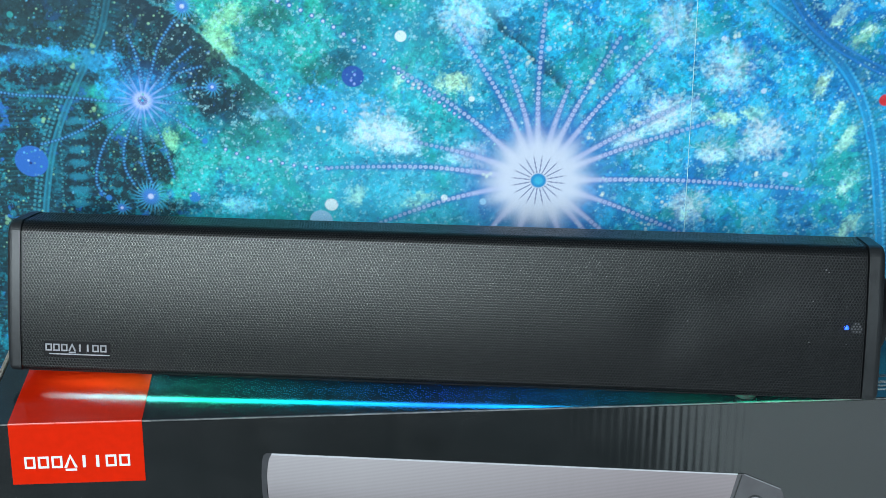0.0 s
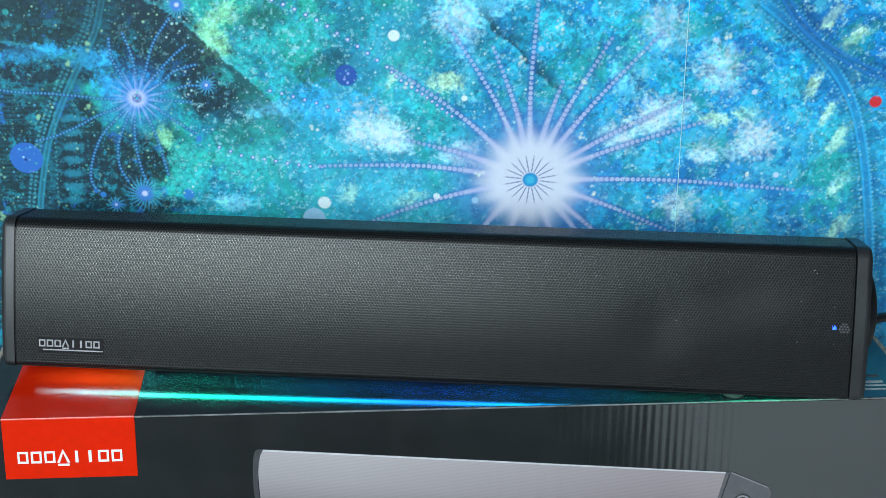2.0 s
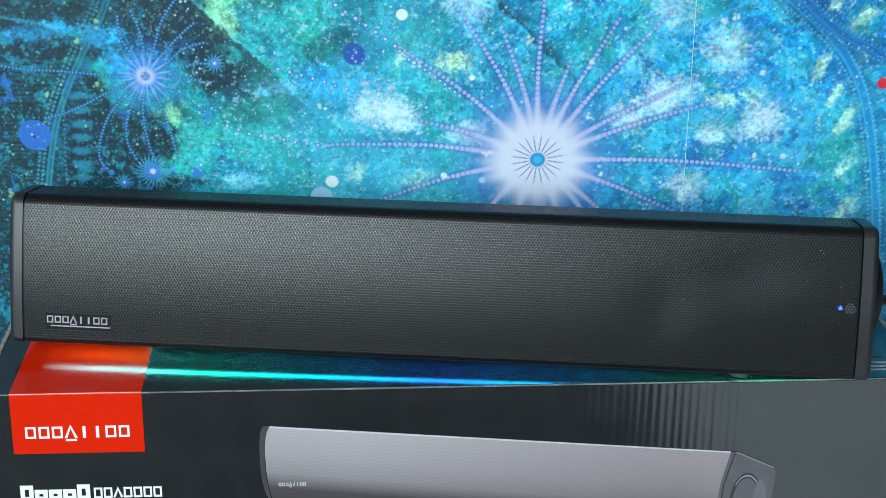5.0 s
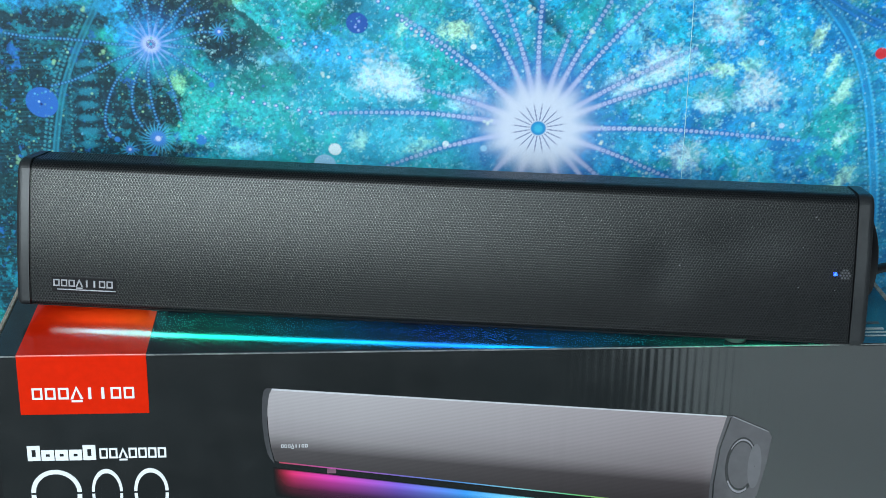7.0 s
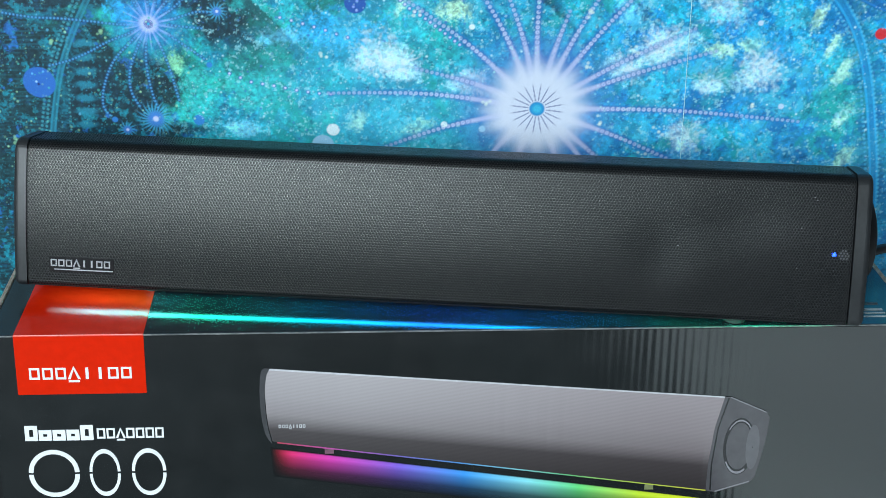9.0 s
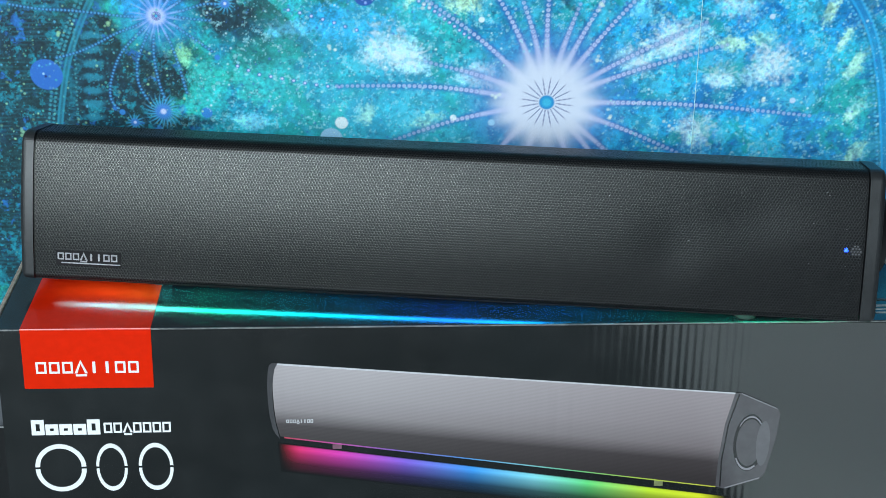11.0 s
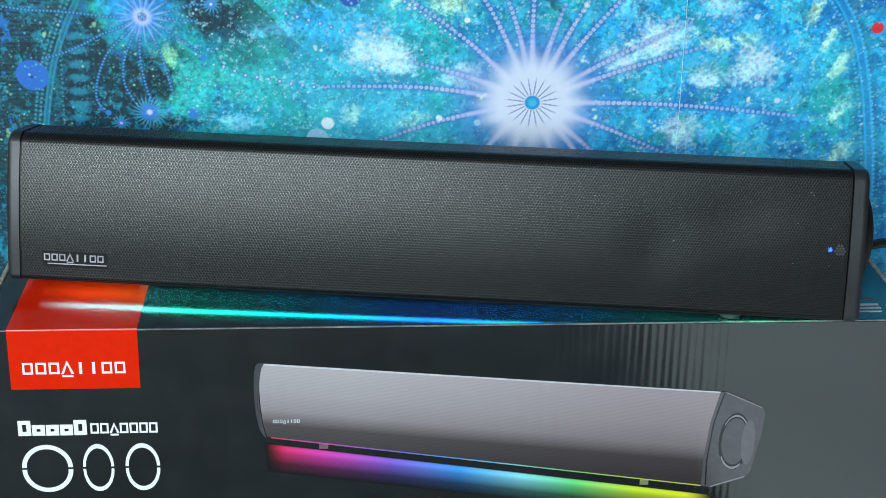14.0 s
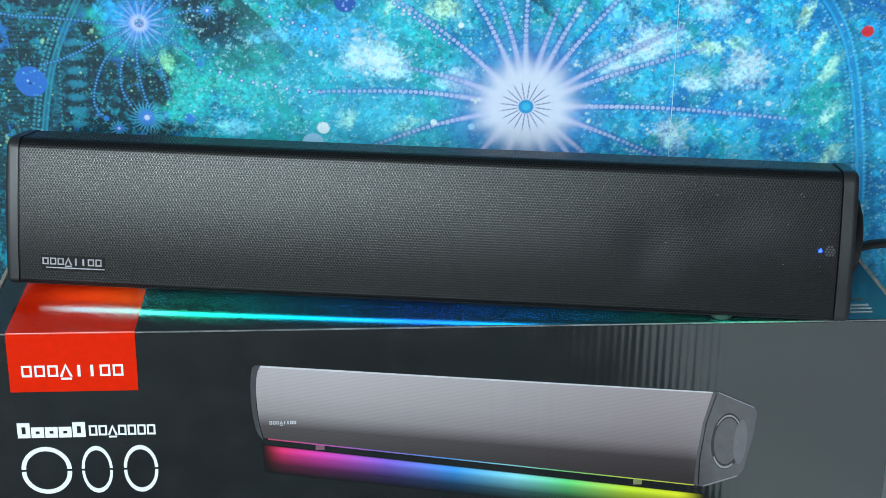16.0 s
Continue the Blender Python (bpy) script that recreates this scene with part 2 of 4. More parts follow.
# the spot at (-38, 120) darkens the sheet's low left corner
DARK_A = [(5, 278, 48, 22), (29, 272, 42, 17), (52, 262, 34, 17), (72, 248, 26, 14), (86, 232, 16, 12), (-5, 240, 46, 6), (-14, 215, 26, 18), (-24, 180, 24, 30), (-38, 120, 34, 60), (18, 204, 16, 26), (21, 182, 22, 22), (41, 194, 18, 20), (30, 166, 40, 9)]
DARK_B = [(99, 217, 16, 16), (103, 204, 14, 9), (119, 269, 16, 9), (112, 261, 10, 10), (141, 239, 8, 13), (153, 245, 9, 8), (62, 205, 12, 12), (205, 262, 8, 12), (385, 262, 16, 8), (425, 150, 8, 24)]
for spots, lo, hi, deep in ((DARK_A, 0.16, 0.55, 0.96), (DARK_B, 0.25, 0.9, 0.6)):
    dark = np.zeros_like(AX)
    for cx, cz, rx, rz in spots:
        dark = np.maximum(dark, np.exp(-0.5 * (((WX - cx) / (rx * 0.78)) ** 2 + ((WZ - cz) / (rz * 0.78)) ** 2)))
    lay(step(lo, hi, dark + 0.6 * (cloud(AX, AZ, 7, 90, 5, 0.7) - 0.5)) * deep, (0.008, 0.022, 0.032))
# teal and blue flecks inside the dark field
lay(step(0.64, 0.76, cloud(AX, AZ, 7, 95, 4, 0.7)) * step(110, 40, AX) * step(290, 240, AZ) * 0.75, (0.012, 0.22, 0.28))
lay(step(0.66, 0.76, cloud(AX, AZ, 8, 99, 4, 0.7)) * step(110, 40, AX) * step(290, 240, AZ) * 0.75, (0.02, 0.13, 0.40))

lay(step(0.58, 0.70, cloud(AX, AZ, 3.0, 205, 3, 0.8)) * step(110, 60, AX) * step(285, 245, AZ) * 0.55, (0.012, 0.20, 0.26))
LIGHT_A = [(93, 262, 9, 14, 1), (96, 254, 8, 12, 1), (101, 273, 8, 8, 1), (63, 207, 5, 7, 1), (71, 197, 10, 7, 2), (165, 208, 12, 9, 3), (176, 206, 14, 10, 3), (184, 199, 10, 6, 3), (215, 266, 14, 12, 4), (219, 254, 8, 10, 4), (229, 271, 20, 8, 4), (299, 236, 10, 16, 4), (317, 259, 14, 14, 4), (346, 235, 14, 16, 4), (311, 207, 12, 8, 3), (322, 214, 16, 8, 3), (294, 199, 12, 8, 3)]
LIGHT_B = [(345, 209, 10, 4, 5), (359, 212, 8, 4, 5), (365, 197, 12, 9, 3), (351, 192, 20, 5, 3), (340, 189, 10, 5, 3), (410, 177, 18, 34, 6), (394, 225, 4, 9, 5), (401, 210, 4, 9, 5), (408, 193, 4, 9, 5), (412, 169, 4, 8, 5), (414, 146, 6, 8, 5), (216, 192, 14, 8, 3), (209, 231, 10, 6, 5), (183, 238, 4, 10, 5), (98, 182, 12, 6, 2), (94, 168, 12, 5, 4), (156, 172, 6, 6, 5)]
LIGHT_C = [(188, 167, 8, 6, 5), (328, 159, 8, 12, 3), (381, 259, 10, 8, 7), (400, 259, 5, 8, 5), (414, 249, 6, 10, 5), (96, 192, 16, 10, 2), (123, 222, 16, 5, 4), (151, 224, 30, 14, 7), (143, 260, 16, 10, 6), (192, 246, 20, 12, 6), (301, 245, 14, 16, 6), (102, 241, 14, 10, 6), (117, 255, 16, 8, 6), (113, 188, 20, 12, 6), (72, 182, 14, 12, 6), (32, 249, 16, 7, 7), (2, 253, 24, 5, 7), (47, 235, 16, 9, 7)]
for cx, cz, rx, rz, tone in LIGHT_A + LIGHT_B + LIGHT_C:
    slant = 0.45 if tone == 5 else 0.0
    ux, uz = WX * 0.6 + AX * 0.4 - cx, WZ * 0.6 + AZ * 0.4 - cz
    g = np.exp(-0.5 * (((ux - slant * uz) / (rx * 0.6)) ** 2 + (uz / (rz * 0.6)) ** 2))
    lay(step(0.15, 0.8, g + 1.2 * (fine - 0.5) * (g > 0.05)) * 0.85, TONES[tone])
# small-scale mottling over all of it
art *= (0.35 + 1.35 * cloud(AX, AZ, 4, 120, 4, 0.85))[..., None] * np.array((0.8, 1.22, 1.32))
art *= (0.55 + 0.9 * cloud(AX, AZ, 1.7, 125, 2, 0.8))[..., None]
mott = step(0.60, 0.76, cloud(AX, AZ, 2.6, 131, 3, 0.8)) * step(20, 110, AX)
# pale cyan of the lower print, also offsetting the weaker light there
lay(step(232, 195, AZ) * step(80, 130, AX) * 0.34 * (0.4 + cloud(AX, AZ, 12, 150)), (0.06, 0.52, 0.74))
lay(step(0.53, 0.66, cloud(WX, WZ, 16, 171, 5, 0.7)) * step(150, 260, AX) * 0.6, (0.008, 0.13, 0.42))
lay(step(0.54, 0.66, cloud(WX, WZ, 13, 177, 5, 0.7)) * step(90, 160, AX) * 0.55, (0.08, 0.60, 0.80))
lay(step(0.56, 0.68, cloud(WX, WZ, 17, 183, 5, 0.7)) * step(60, 120, AX) * 0.55, (0.01, 0.36, 0.30))
lay(step(0.57, 0.68, cloud(WX, WZ, 11, 189, 5, 0.7)) * step(90, 160, AX) * 0.45, (0.008, 0.12, 0.20))
lay(mott * 0.5, (0.36, 0.80, 0.90))
lay(step(0.62, 0.80, cloud(AX, AZ, 3.4, 141, 3, 0.8)) * 0.5, (0.006, 0.07, 0.16))


def window(points, pad):
    """The part of the sheet round a line of points."""
    p = np.array(points, float)
    i0, i1 = ((np.array([p[:, 0].min() - pad, p[:, 0].max() + pad]) / 1000 - PX0) / CELL).astype(int)
    j0, j1 = ((np.array([p[:, 1].min() - pad, p[:, 1].max() + pad]) / 1000 - PZ0) / CELL).astype(int)
    return slice(max(0, j0), max(0, j1)), slice(max(0, i0), max(0, i1))


def near(points, w):
    """Distance of the cells of a window to a line of points, and how far along it lies, in millimetres."""
    x, z = AX[w], AZ[w]
    best, along, run = np.full(x.shape, 1e9), np.zeros(x.shape), 0.0
    for (x0, z0), (x1, z1) in zip(points, points[1:]):
        dx, dz = x1 - x0, z1 - z0
        ll = math.hypot(dx, dz) + 1e-9
        t = np.clip(((x - x0) * dx + (z - z0) * dz) / (ll * ll), 0, 1)
        d = np.hypot(x - x0 - t * dx, z - z0 - t * dz)
        sign = np.sign((x - x0) * dz - (z - z0) * dx)
        hit = d < np.abs(best)
        best = np.where(hit, d * np.where(sign == 0, 1, sign), best)
        along = np.where(hit, run + t * ll, along)
        run += ll
    return best, along


def curve(points, steps=8):
    """The points joined by a smooth curve."""
    out = []
    p = [points[0], *points, points[-1]]
    for a, b, c, d in zip(p, p[1:], p[2:], p[3:]):
        for k in range(steps):
            t = k / steps
            out.append(tuple(0.5 * (2 * q + (r - o) * t + (2 * o - 5 * q + 4 * r - s) * t * t + (3 * q - o - 3 * r + s) * t ** 3) for o, q, r, s in zip(a, b, c, d)))
    return out + [points[-1]]


def dot(x, z, r, colour, alpha=1.0, soft=0.35):
    """A round spot of ink."""
    pad = int(r / (CELL * 1000)) + 3
    i, j = int((x / 1000 - PX0) / CELL), int((z / 1000 - PZ0) / CELL)
    s = (slice(max(0, j - pad), max(0, j + pad + 1)), slice(max(0, i - pad), max(0, i + pad + 1)))
    if art[s].size:
        m = (alpha * step(r + soft, r - soft, np.hypot(AX[s] - x, AZ[s] - z)))[..., None]
        art[s] = art[s] * (1 - m) + np.array(colour) * m


def beads(points, gap, r, colour, ring=None, alpha=1.0, fade=False):
    """Spots strung evenly along a curve."""
    p = np.array(points, float)
    run = np.concatenate(([0], np.cumsum(np.hypot(*np.diff(p, axis=0).T))))
    marks = np.arange(0, run[-1], gap)
    for s, x, z in zip(marks, np.interp(marks, run, p[:, 0]), np.interp(marks, run, p[:, 1])):
        a = alpha * (1 - 0.75 * s / run[-1] if fade else 1)
        if ring:
            dot(x, z, r * 1.9, ring, a * 0.75, 0.5)
        dot(x, z, r, colour, a)


# paler fans laid over the field
lay(step(132.5, 134.0, AX) * step(191, 187, AZ) * step(260, 180, AX) * 0.25, (0.06, 0.52, 0.74))
fan = (AX - 133) * 0.776 - (AZ - 212) * 0.631
lay(step(0, 1.5, fan) * step(60, 5, fan) * step(195, 215, AZ) * 0.30, (0.05, 0.48, 0.66))
lay(step(0, -1.5, fan) * step(-30, -3, fan) * step(195, 215, AZ) * 0.25, (0.01, 0.20, 0.24))


def blossom(cx, cz, size, colour, alpha, seed):
    """A frayed, radiating patch of pale specks."""
    w = window([(cx, cz)], size * 1.6)
    x, z = AX[w] - cx, AZ[w] - cz
    r, a = np.hypot(x, z), np.arctan2(z, x)
    spokes = lattice(a * 9 + 40, r * 0.5, 1.0, seed)
    m = step(size * 1.25, size * 0.25, r + size * 0.9 * (spokes - 0.5)) * (0.35 + 0.65 * step(0.40, 0.62, cloud(AX[w], AZ[w], 1.9, seed + 1, 2)))
    lay(m * alpha, colour, w)


for cx, cz, size, alpha in ((168, 208, 13, 0.75), (181, 203, 9, 0.7), (346, 234, 13, 0.5), (366, 197, 12, 0.7), (315, 210, 11, 0.75), (298, 200, 9, 0.75), (330, 160, 10, 0.5), (216, 266, 12, 0.55), (318, 258, 12, 0.4), (218, 192, 9, 0.8), (340, 190, 8, 0.5)):
    blossom(cx, cz, size, (0.74, 0.87, 0.93), alpha, int(cx))

# beaded arcs
for line, wide, tint, bead, sides, strong in (
    (curve([(42, 281), (36, 264), (26, 248), (13, 226), (3, 205), (-3, 186), (-8, 166), (-13, 140), (-16, 100)]), 2.0, (0.015, 0.20, 0.30), (0.07, 0.42, 0.52), (3.6, 6.0), 0.55),
    (curve([(366, 268), (379, 257), (396, 241), (408, 225), (416, 208), (422, 186), (426, 164), (430, 137), (432, 110)]), 3.2, (0.02, 0.30, 0.66), (0.10, 0.52, 0.78), (-2.4, 4.2), 0.6),
    (curve([(370, 280), (383, 259), (395, 247), (410, 237), (426, 229), (450, 220)]), 3.0, (0.012, 0.14, 0.42), (0.05, 0.34, 0.66), (-3.0, 3.6), 0.6),
):
    w = window(line, 14)
    d, s = near(line, w)
    lay(step(11, 3, np.abs(d)) * 0.45, tuple(c * 0.3 for c in tint), w)
    strong = strong * (0.35 + 0.65 * step(285, 215, AZ[w])) if wide < 2.5 else strong
    lay(step(wide, wide * 0.6, np.abs(d)) * strong, tint, w)
    lay(step(0.8, 0.3, np.abs(np.abs(d) - wide * 0.55)) * 0.7 * strong, tuple(min(1, c * 1.8) for c in tint), w)
    for off in sides:
        lay(step(1.0, 0.55, np.hypot(np.mod(s, 2.5) - 1.25, d - off)) * strong, bead, w)
    lay(step(0.35, 0.6, np.sin(s * 1.9)) * step(9, 5, np.abs(d)) * step(3, 4, np.abs(d)) * 0.35, tint, w)

# edges where one field slides under another: crisp on one side, fading on the other
for line, side, reach, strong in (
    (curve([(46, 290), (59, 281), (79, 267), (97, 249), (115, 231), (133, 211), (146, 196)]), 1, 26, 0.82),
    (curve([(223, 274), (232, 259), (246, 246), (259, 230), (273, 216), (288, 202)]), -1, 9, 0.72),
    (curve([(-70, 262), (-30, 262), (-5, 258), (18, 250), (34, 241)]), 1, 12, 0.85),
    (curve([(290, 262), (284, 246), (282, 232), (276, 215)]), -1, 7, 0.45),
):
    w = window(line, reach + 8)
    d, s = near(line, w)
    d = d * side + 5.5 * (cloud(AX[w], AZ[w], 5, 223, 4, 0.7) - 0.5)
    ends = step(0, 14, s) * step(s.max(), s.max() * 0.55, s)
    torn = 0.30 + 0.70 * step(0.34, 0.58, cloud(AX[w], AZ[w], 9, 211, 4, 0.7) + 0.25 * step(reach * 0.5, 0, d))
    lay(step(-0.6, 0.9, d) * step(reach, reach * 0.1, d) * torn * ends * strong, (0.008, 0.035, 0.055), w)
    lay(step(-2.6, -0.8, d) * step(0.4, -0.6, d) * ends * 0.35, (0.05, 0.50, 0.62), w)

# strings of pale beads
LILAC, INDIGO = (0.62, 0.66, 0.92), (0.03, 0.14, 0.50)
for line, gap, r in (
    ([(125, 277), (134, 273), (143, 268), (150, 264), (156, 259), (162, 255), (167, 251), (172, 247), (177, 243), (182, 239)], 6.0, 0.7),
    ([(182, 238), (187, 233), (193, 229), (198, 225), (205, 219), (212, 213)], 3.2, 0.65),
    ([(120, 230), (127, 228), (133, 226), (139, 224), (145, 222), (150, 220), (156, 218)], 6.0, 0.6),
    ([(91, 200), (102, 195), (117, 192), (125, 190), (136, 188), (148, 187)], 6.0, 0.6),
):
    beads(line, gap, r, LILAC, INDIGO)


def starburst(cx, cz, glow, core, colour, halo, needles):
    """A glowing disc with dark or pale needles round a small blue heart."""
    r = np.hypot(AX - cx, AZ - cz)
    a = np.arctan2(AZ - cz, AX - cx)
    lay(step(glow * 1.9, glow * 0.9, r) * 0.5, halo)
    spiky = glow * (1 + 0.06 * np.cos(a * 16) + 0.12 * (cloud(AX, AZ, 6, 160) - 0.5))
    lay(step(spiky * 1.25, spiky * 0.62, r) * 0.97, colour)
    k = np.mod(a / (2 * math.pi) * needles, 1) - 0.5
    ink = step(0.42, 0.15, np.abs(k) * r * 2 * math.pi / needles) * step(glow * 0.58, glow * 0.42, r)
    lay(ink * (r > core) * 0.75, (0.03, 0.06, 0.25))
    lay(step(core, core * 0.75, r), (0.02, 0.28, 0.60))
    lay(step(core * 0.7, core * 0.3, r) * 0.8, (0.06, 0.52, 0.75))


# the large white star: long rays first, then its disc
SX, SZ = 251, 177
lay(step(58, 25, np.hypot((AX - SX), (AZ - SZ))) * 0.42, (0.02, 0.13, 0.42))
for ex, ez in ((140, 188), (158, 152), (181, 241), (210, 263), (233, 250), (256, 275), (268, 231), (293, 254), (318, 256), (332, 220), (345, 208), (390, 167), (330, 142), (188, 201), (300, 130), (210, 128), (235, 122), (268, 122), (288, 128)):
    bend = 0.035 if ex < SX else -0.02
    mid = ((SX + ex) / 2 + bend * (ez - SZ), (SZ + ez) / 2 - bend * (ex - SX))
    line = curve([(SX, SZ), mid, (ex, ez)], 8)
    w = window(line, 8)
    d, s = near(line, w)
    top = math.hypot(ex - SX, ez - SZ)
    lay(step(3.4, 1.6, np.abs(d)) * step(top, top * 0.6, s) * 0.35, (0.03, 0.15, 0.50), w)
    lay(step(1.0, 0.2, np.abs(d) / np.maximum(0.5, 3.3 - s * 0.042)) * step(56, 38, s) * 0.95, (0.66, 0.70, 0.90), w)
    p = np.array(line, float)
    run = np.concatenate(([0], np.cumsum(np.hypot(*np.diff(p, axis=0).T))))
    for q in np.arange(37, run[-1], 2.7):
        x, z = np.interp(q, run, p[:, 0]), np.interp(q, run, p[:, 1])
        grow = 1.25 - 0.4 * q / run[-1]
        dot(x, z, 1.75 * grow, (0.02, 0.12, 0.44), 0.42, 0.6)
        dot(x, z, grow, (0.60, 0.68, 0.92), 1.0 - 0.55 * q / run[-1])
        dot(x, z, 0.4, (0.10, 0.26, 0.62), 0.5)
starburst(SX, SZ, 26.5, 4.6, (0.67, 0.73, 0.86), (0.10, 0.22, 0.62), 20)

# rows of teal knobs beside the left arc
for k in range(9):
    cx, cz = 17 - 0.9 * k, 218 - 7.6 * k
    g = np.exp(-0.5 * (((AX - cx + 3 * (fine - 0.5)) / 4.5) ** 2 + ((AZ - cz + 3 * (fine - 0.5)) / 1.7) ** 2))
    lay(step(0.2, 0.8, g) * 0.7, (0.02, 0.27, 0.40))
    beads([(cx - 9, cz + 2), (cx - 9, cz - 3)], 2.4, 0.55, (0.06, 0.30, 0.36), None, 0.8)
    beads([(cx + 8, cz), (cx + 20, cz - 0.6)], 2.6, 0.5, (0.04, 0.24, 0.30), None, 0.7)
hatch = step(0.1, 0.7, np.sin(AZ * 2.6 + 0.05 * AX)) * step(2, -10, AX - (AZ - 205) * 0.3) * step(0.40, 0.62, cloud(AX, AZ, 6, 231))
lay(hatch * step(262, 235, AZ) * 0.35, (0.012, 0.16, 0.22))

# the blue star on the left with its curling beaded arms
lay(step(26, 6, np.hypot(AX - 52, AZ - 228)) * 0.6, (0.02, 0.16, 0.52))
ARMS = [
    [(37, 228), (23, 230), (6, 232), (-8, 233), (-24, 236)], [(41, 223), (30, 219), (18, 213), (8, 209), (-4, 206)], [(42, 219), (31, 208), (24, 194), (22, 183), (25, 177)],
    [(45, 216), (39, 203), (38, 191), (42, 181)], [(49, 215), (48, 203), (49, 190), (51, 181)], [(57, 215), (60, 203), (62, 190), (63, 184)], [(53, 240), (52, 252), (49, 263)],
    [(58, 242), (64, 257), (74, 270)], [(62, 239), (72, 249), (81, 256)], [(64, 235), (73, 242), (84, 245)], [(67, 231), (78, 234), (89, 233)], [(46, 240), (42, 250), (42, 260)],
    [(64, 227), (71, 226), (80, 225)], [(64, 220), (73, 213), (79, 208)],
]
for arm in ARMS:
    line = curve([(52, 228), *arm], 6)
    w = window(line, 5)
    d, s = near(line, w)
    lay(step(0.9, 0.3, np.abs(d)) * step(20, 6, s) * 0.6, (0.20, 0.40, 0.85), w)
    beads(line[5:], 1.9, 0.55, (0.08, 0.36, 0.72), (0.008, 0.07, 0.20), 0.85)
r, a = np.hypot(AX - 52, AZ - 228), np.arctan2(AZ - 228, AX - 52)
k = np.abs(np.mod(a / (2 * math.pi) * 18, 1) - 0.5) * r * 2 * math.pi / 18
lay(step(0.65, 0.2, k) * step(17, 6, r) * 0.75, (0.30, 0.48, 0.88))
starburst(52, 228, 5.0, 0.9, (0.45, 0.55, 0.93), (0.04, 0.22, 0.62), 16)
for cx, cz, size, hairs in ((49, 175, 9.5, 24), (78, 276, 7, 20), (88, 234, 5, 14), (33, 169, 5, 12)):
    r, a = np.hypot(AX - cx, AZ - cz), np.arctan2(AZ - cz, AX - cx)
    k = np.abs(np.mod(a / (2 * math.pi) * hairs + 0.12 * r, 1) - 0.5) * r * 2 * math.pi / hairs
    lay(step(0.6, 0.2, k) * step(size * 1.3, size * 0.6, r) * 0.65, (0.06, 0.42, 0.72))
    lay(step(size * 0.62, size * 0.3, r) * 0.85, (0.05, 0.20, 0.62))
    lay(step(size * 0.22, size * 0.1, r), (0.55, 0.62, 0.92))

INKS = {0: (0.025, 0.15, 0.55), 1: (0.02, 0.09, 0.40), 2: (0.74, 0.88, 0.93), 3: (0.34, 0.62, 0.85), 4: (0.70, 0.02, 0.02), 5: (0.52, 0.70, 0.92), 6: (0.03, 0.22, 0.62), 7: (0.02, 0.30, 0.30)}
DISCS = [(-10, 197, 8.6, 0), (159, 237, 5.6, 1), (143, 167, 3.4, 2), (137, 158, 6, 3), (184, 257, 2.9, 2), (425, 215, 3.1, 4), (202, 169, 1.7, 2), (218, 223, 1.5, 2), (257, 248, 1.4, 3), (364, 222, 1.4, 5), (378, 176, 1.5, 5), (343, 250, 1.4, 5), (295, 247, 1.1, 3), (222, 166, 1.8, 3), (72, 174, 3, 6), (-7, 275, 1.6, 7), (81, 205, 1.5, 6), (27, 175, 1.6, 6)]
for x, z, r, ink in DISCS:
    dot(x, z, r, INKS[ink], 0.95)
dot(-10.5, 196, 0.7, (0.01, 0.03, 0.15)), dot(-11.5, 197.5, 0.6, (0.35, 0.6, 0.9)), dot(-13, 202, 0.6, (0.1, 0.4, 0.8)), dot(-7, 203, 0.6, (0.1, 0.4, 0.8))
for dx, dz in ((-1, -2), (1, 1), (0.5, -4)):
    dot(159 + dx, 237 + dz, 0.7, (0.25, 0.35, 0.8))

# star dust
for k in range(11000):
    x, z = rng.uniform(-70, 480), rng.uniform(90, 300)
    r = 0.22 + 0.5 * rng.rand() ** 4
    if math.hypot(x - SX, z - SZ) < 30:
        continue
    if x < 70:
        c = [(0.08, 0.50, 0.45), (0.10, 0.45, 0.70), (0.35, 0.70, 0.45)][k % 3]
    else:
        c = [(0.55, 0.85, 0.92), (0.25, 0.68, 0.85), (0.40, 0.78, 0.80), (0.05, 0.18, 0.55), (0.03, 0.22, 0.45)][k % 5]
    dot(x, z, r, c, (0.35 + 0.5 * rng.rand()) * (1.0 if x > 60 or k % 5 < 2 else 0.35))
for k in range(36):
    x, z = rng.uniform(-70, 480), rng.uniform(90, 300)
    for q in range(4):
        dot(x + rng.normal(0, 1.0), z + rng.normal(0, 1.3), 0.6 + 0.5 * rng.rand(), (0.30, 0.62, 0.36) if x < 130 else (0.75, 0.90, 0.80), 0.5)
art = np.clip(art, 0.004, 0.9)

poster = bpy.data.meshes.new("poster")
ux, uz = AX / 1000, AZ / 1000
thin = 1 -0.12016 * ux -0.21370 * uz  # divisor of the projective map fitted through the camera to align the art
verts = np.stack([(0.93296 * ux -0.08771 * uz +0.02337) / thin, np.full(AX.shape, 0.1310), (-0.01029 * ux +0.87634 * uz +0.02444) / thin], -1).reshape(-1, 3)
idx = np.arange(NX * NZ).reshape(NZ, NX)
quads = np.stack([idx[:-1, :-1], idx[:-1, 1:], idx[1:, 1:], idx[1:, :-1]], -1).reshape(-1)
nq = len(quads) // 4
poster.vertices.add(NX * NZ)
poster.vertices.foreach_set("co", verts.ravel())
poster.loops.add(nq * 4)
poster.loops.foreach_set("vertex_index", quads)
poster.polygons.add(nq)
poster.polygons.foreach_set("loop_start", np.arange(0, nq * 4, 4))
poster.update(calc_edges=True)
ink = poster.color_attributes.new("ink", "FLOAT_COLOR", "POINT")
ink.data.foreach_set("color", np.concatenate([art.reshape(-1, 3), np.ones((NX * NZ, 1))], 1).ravel())
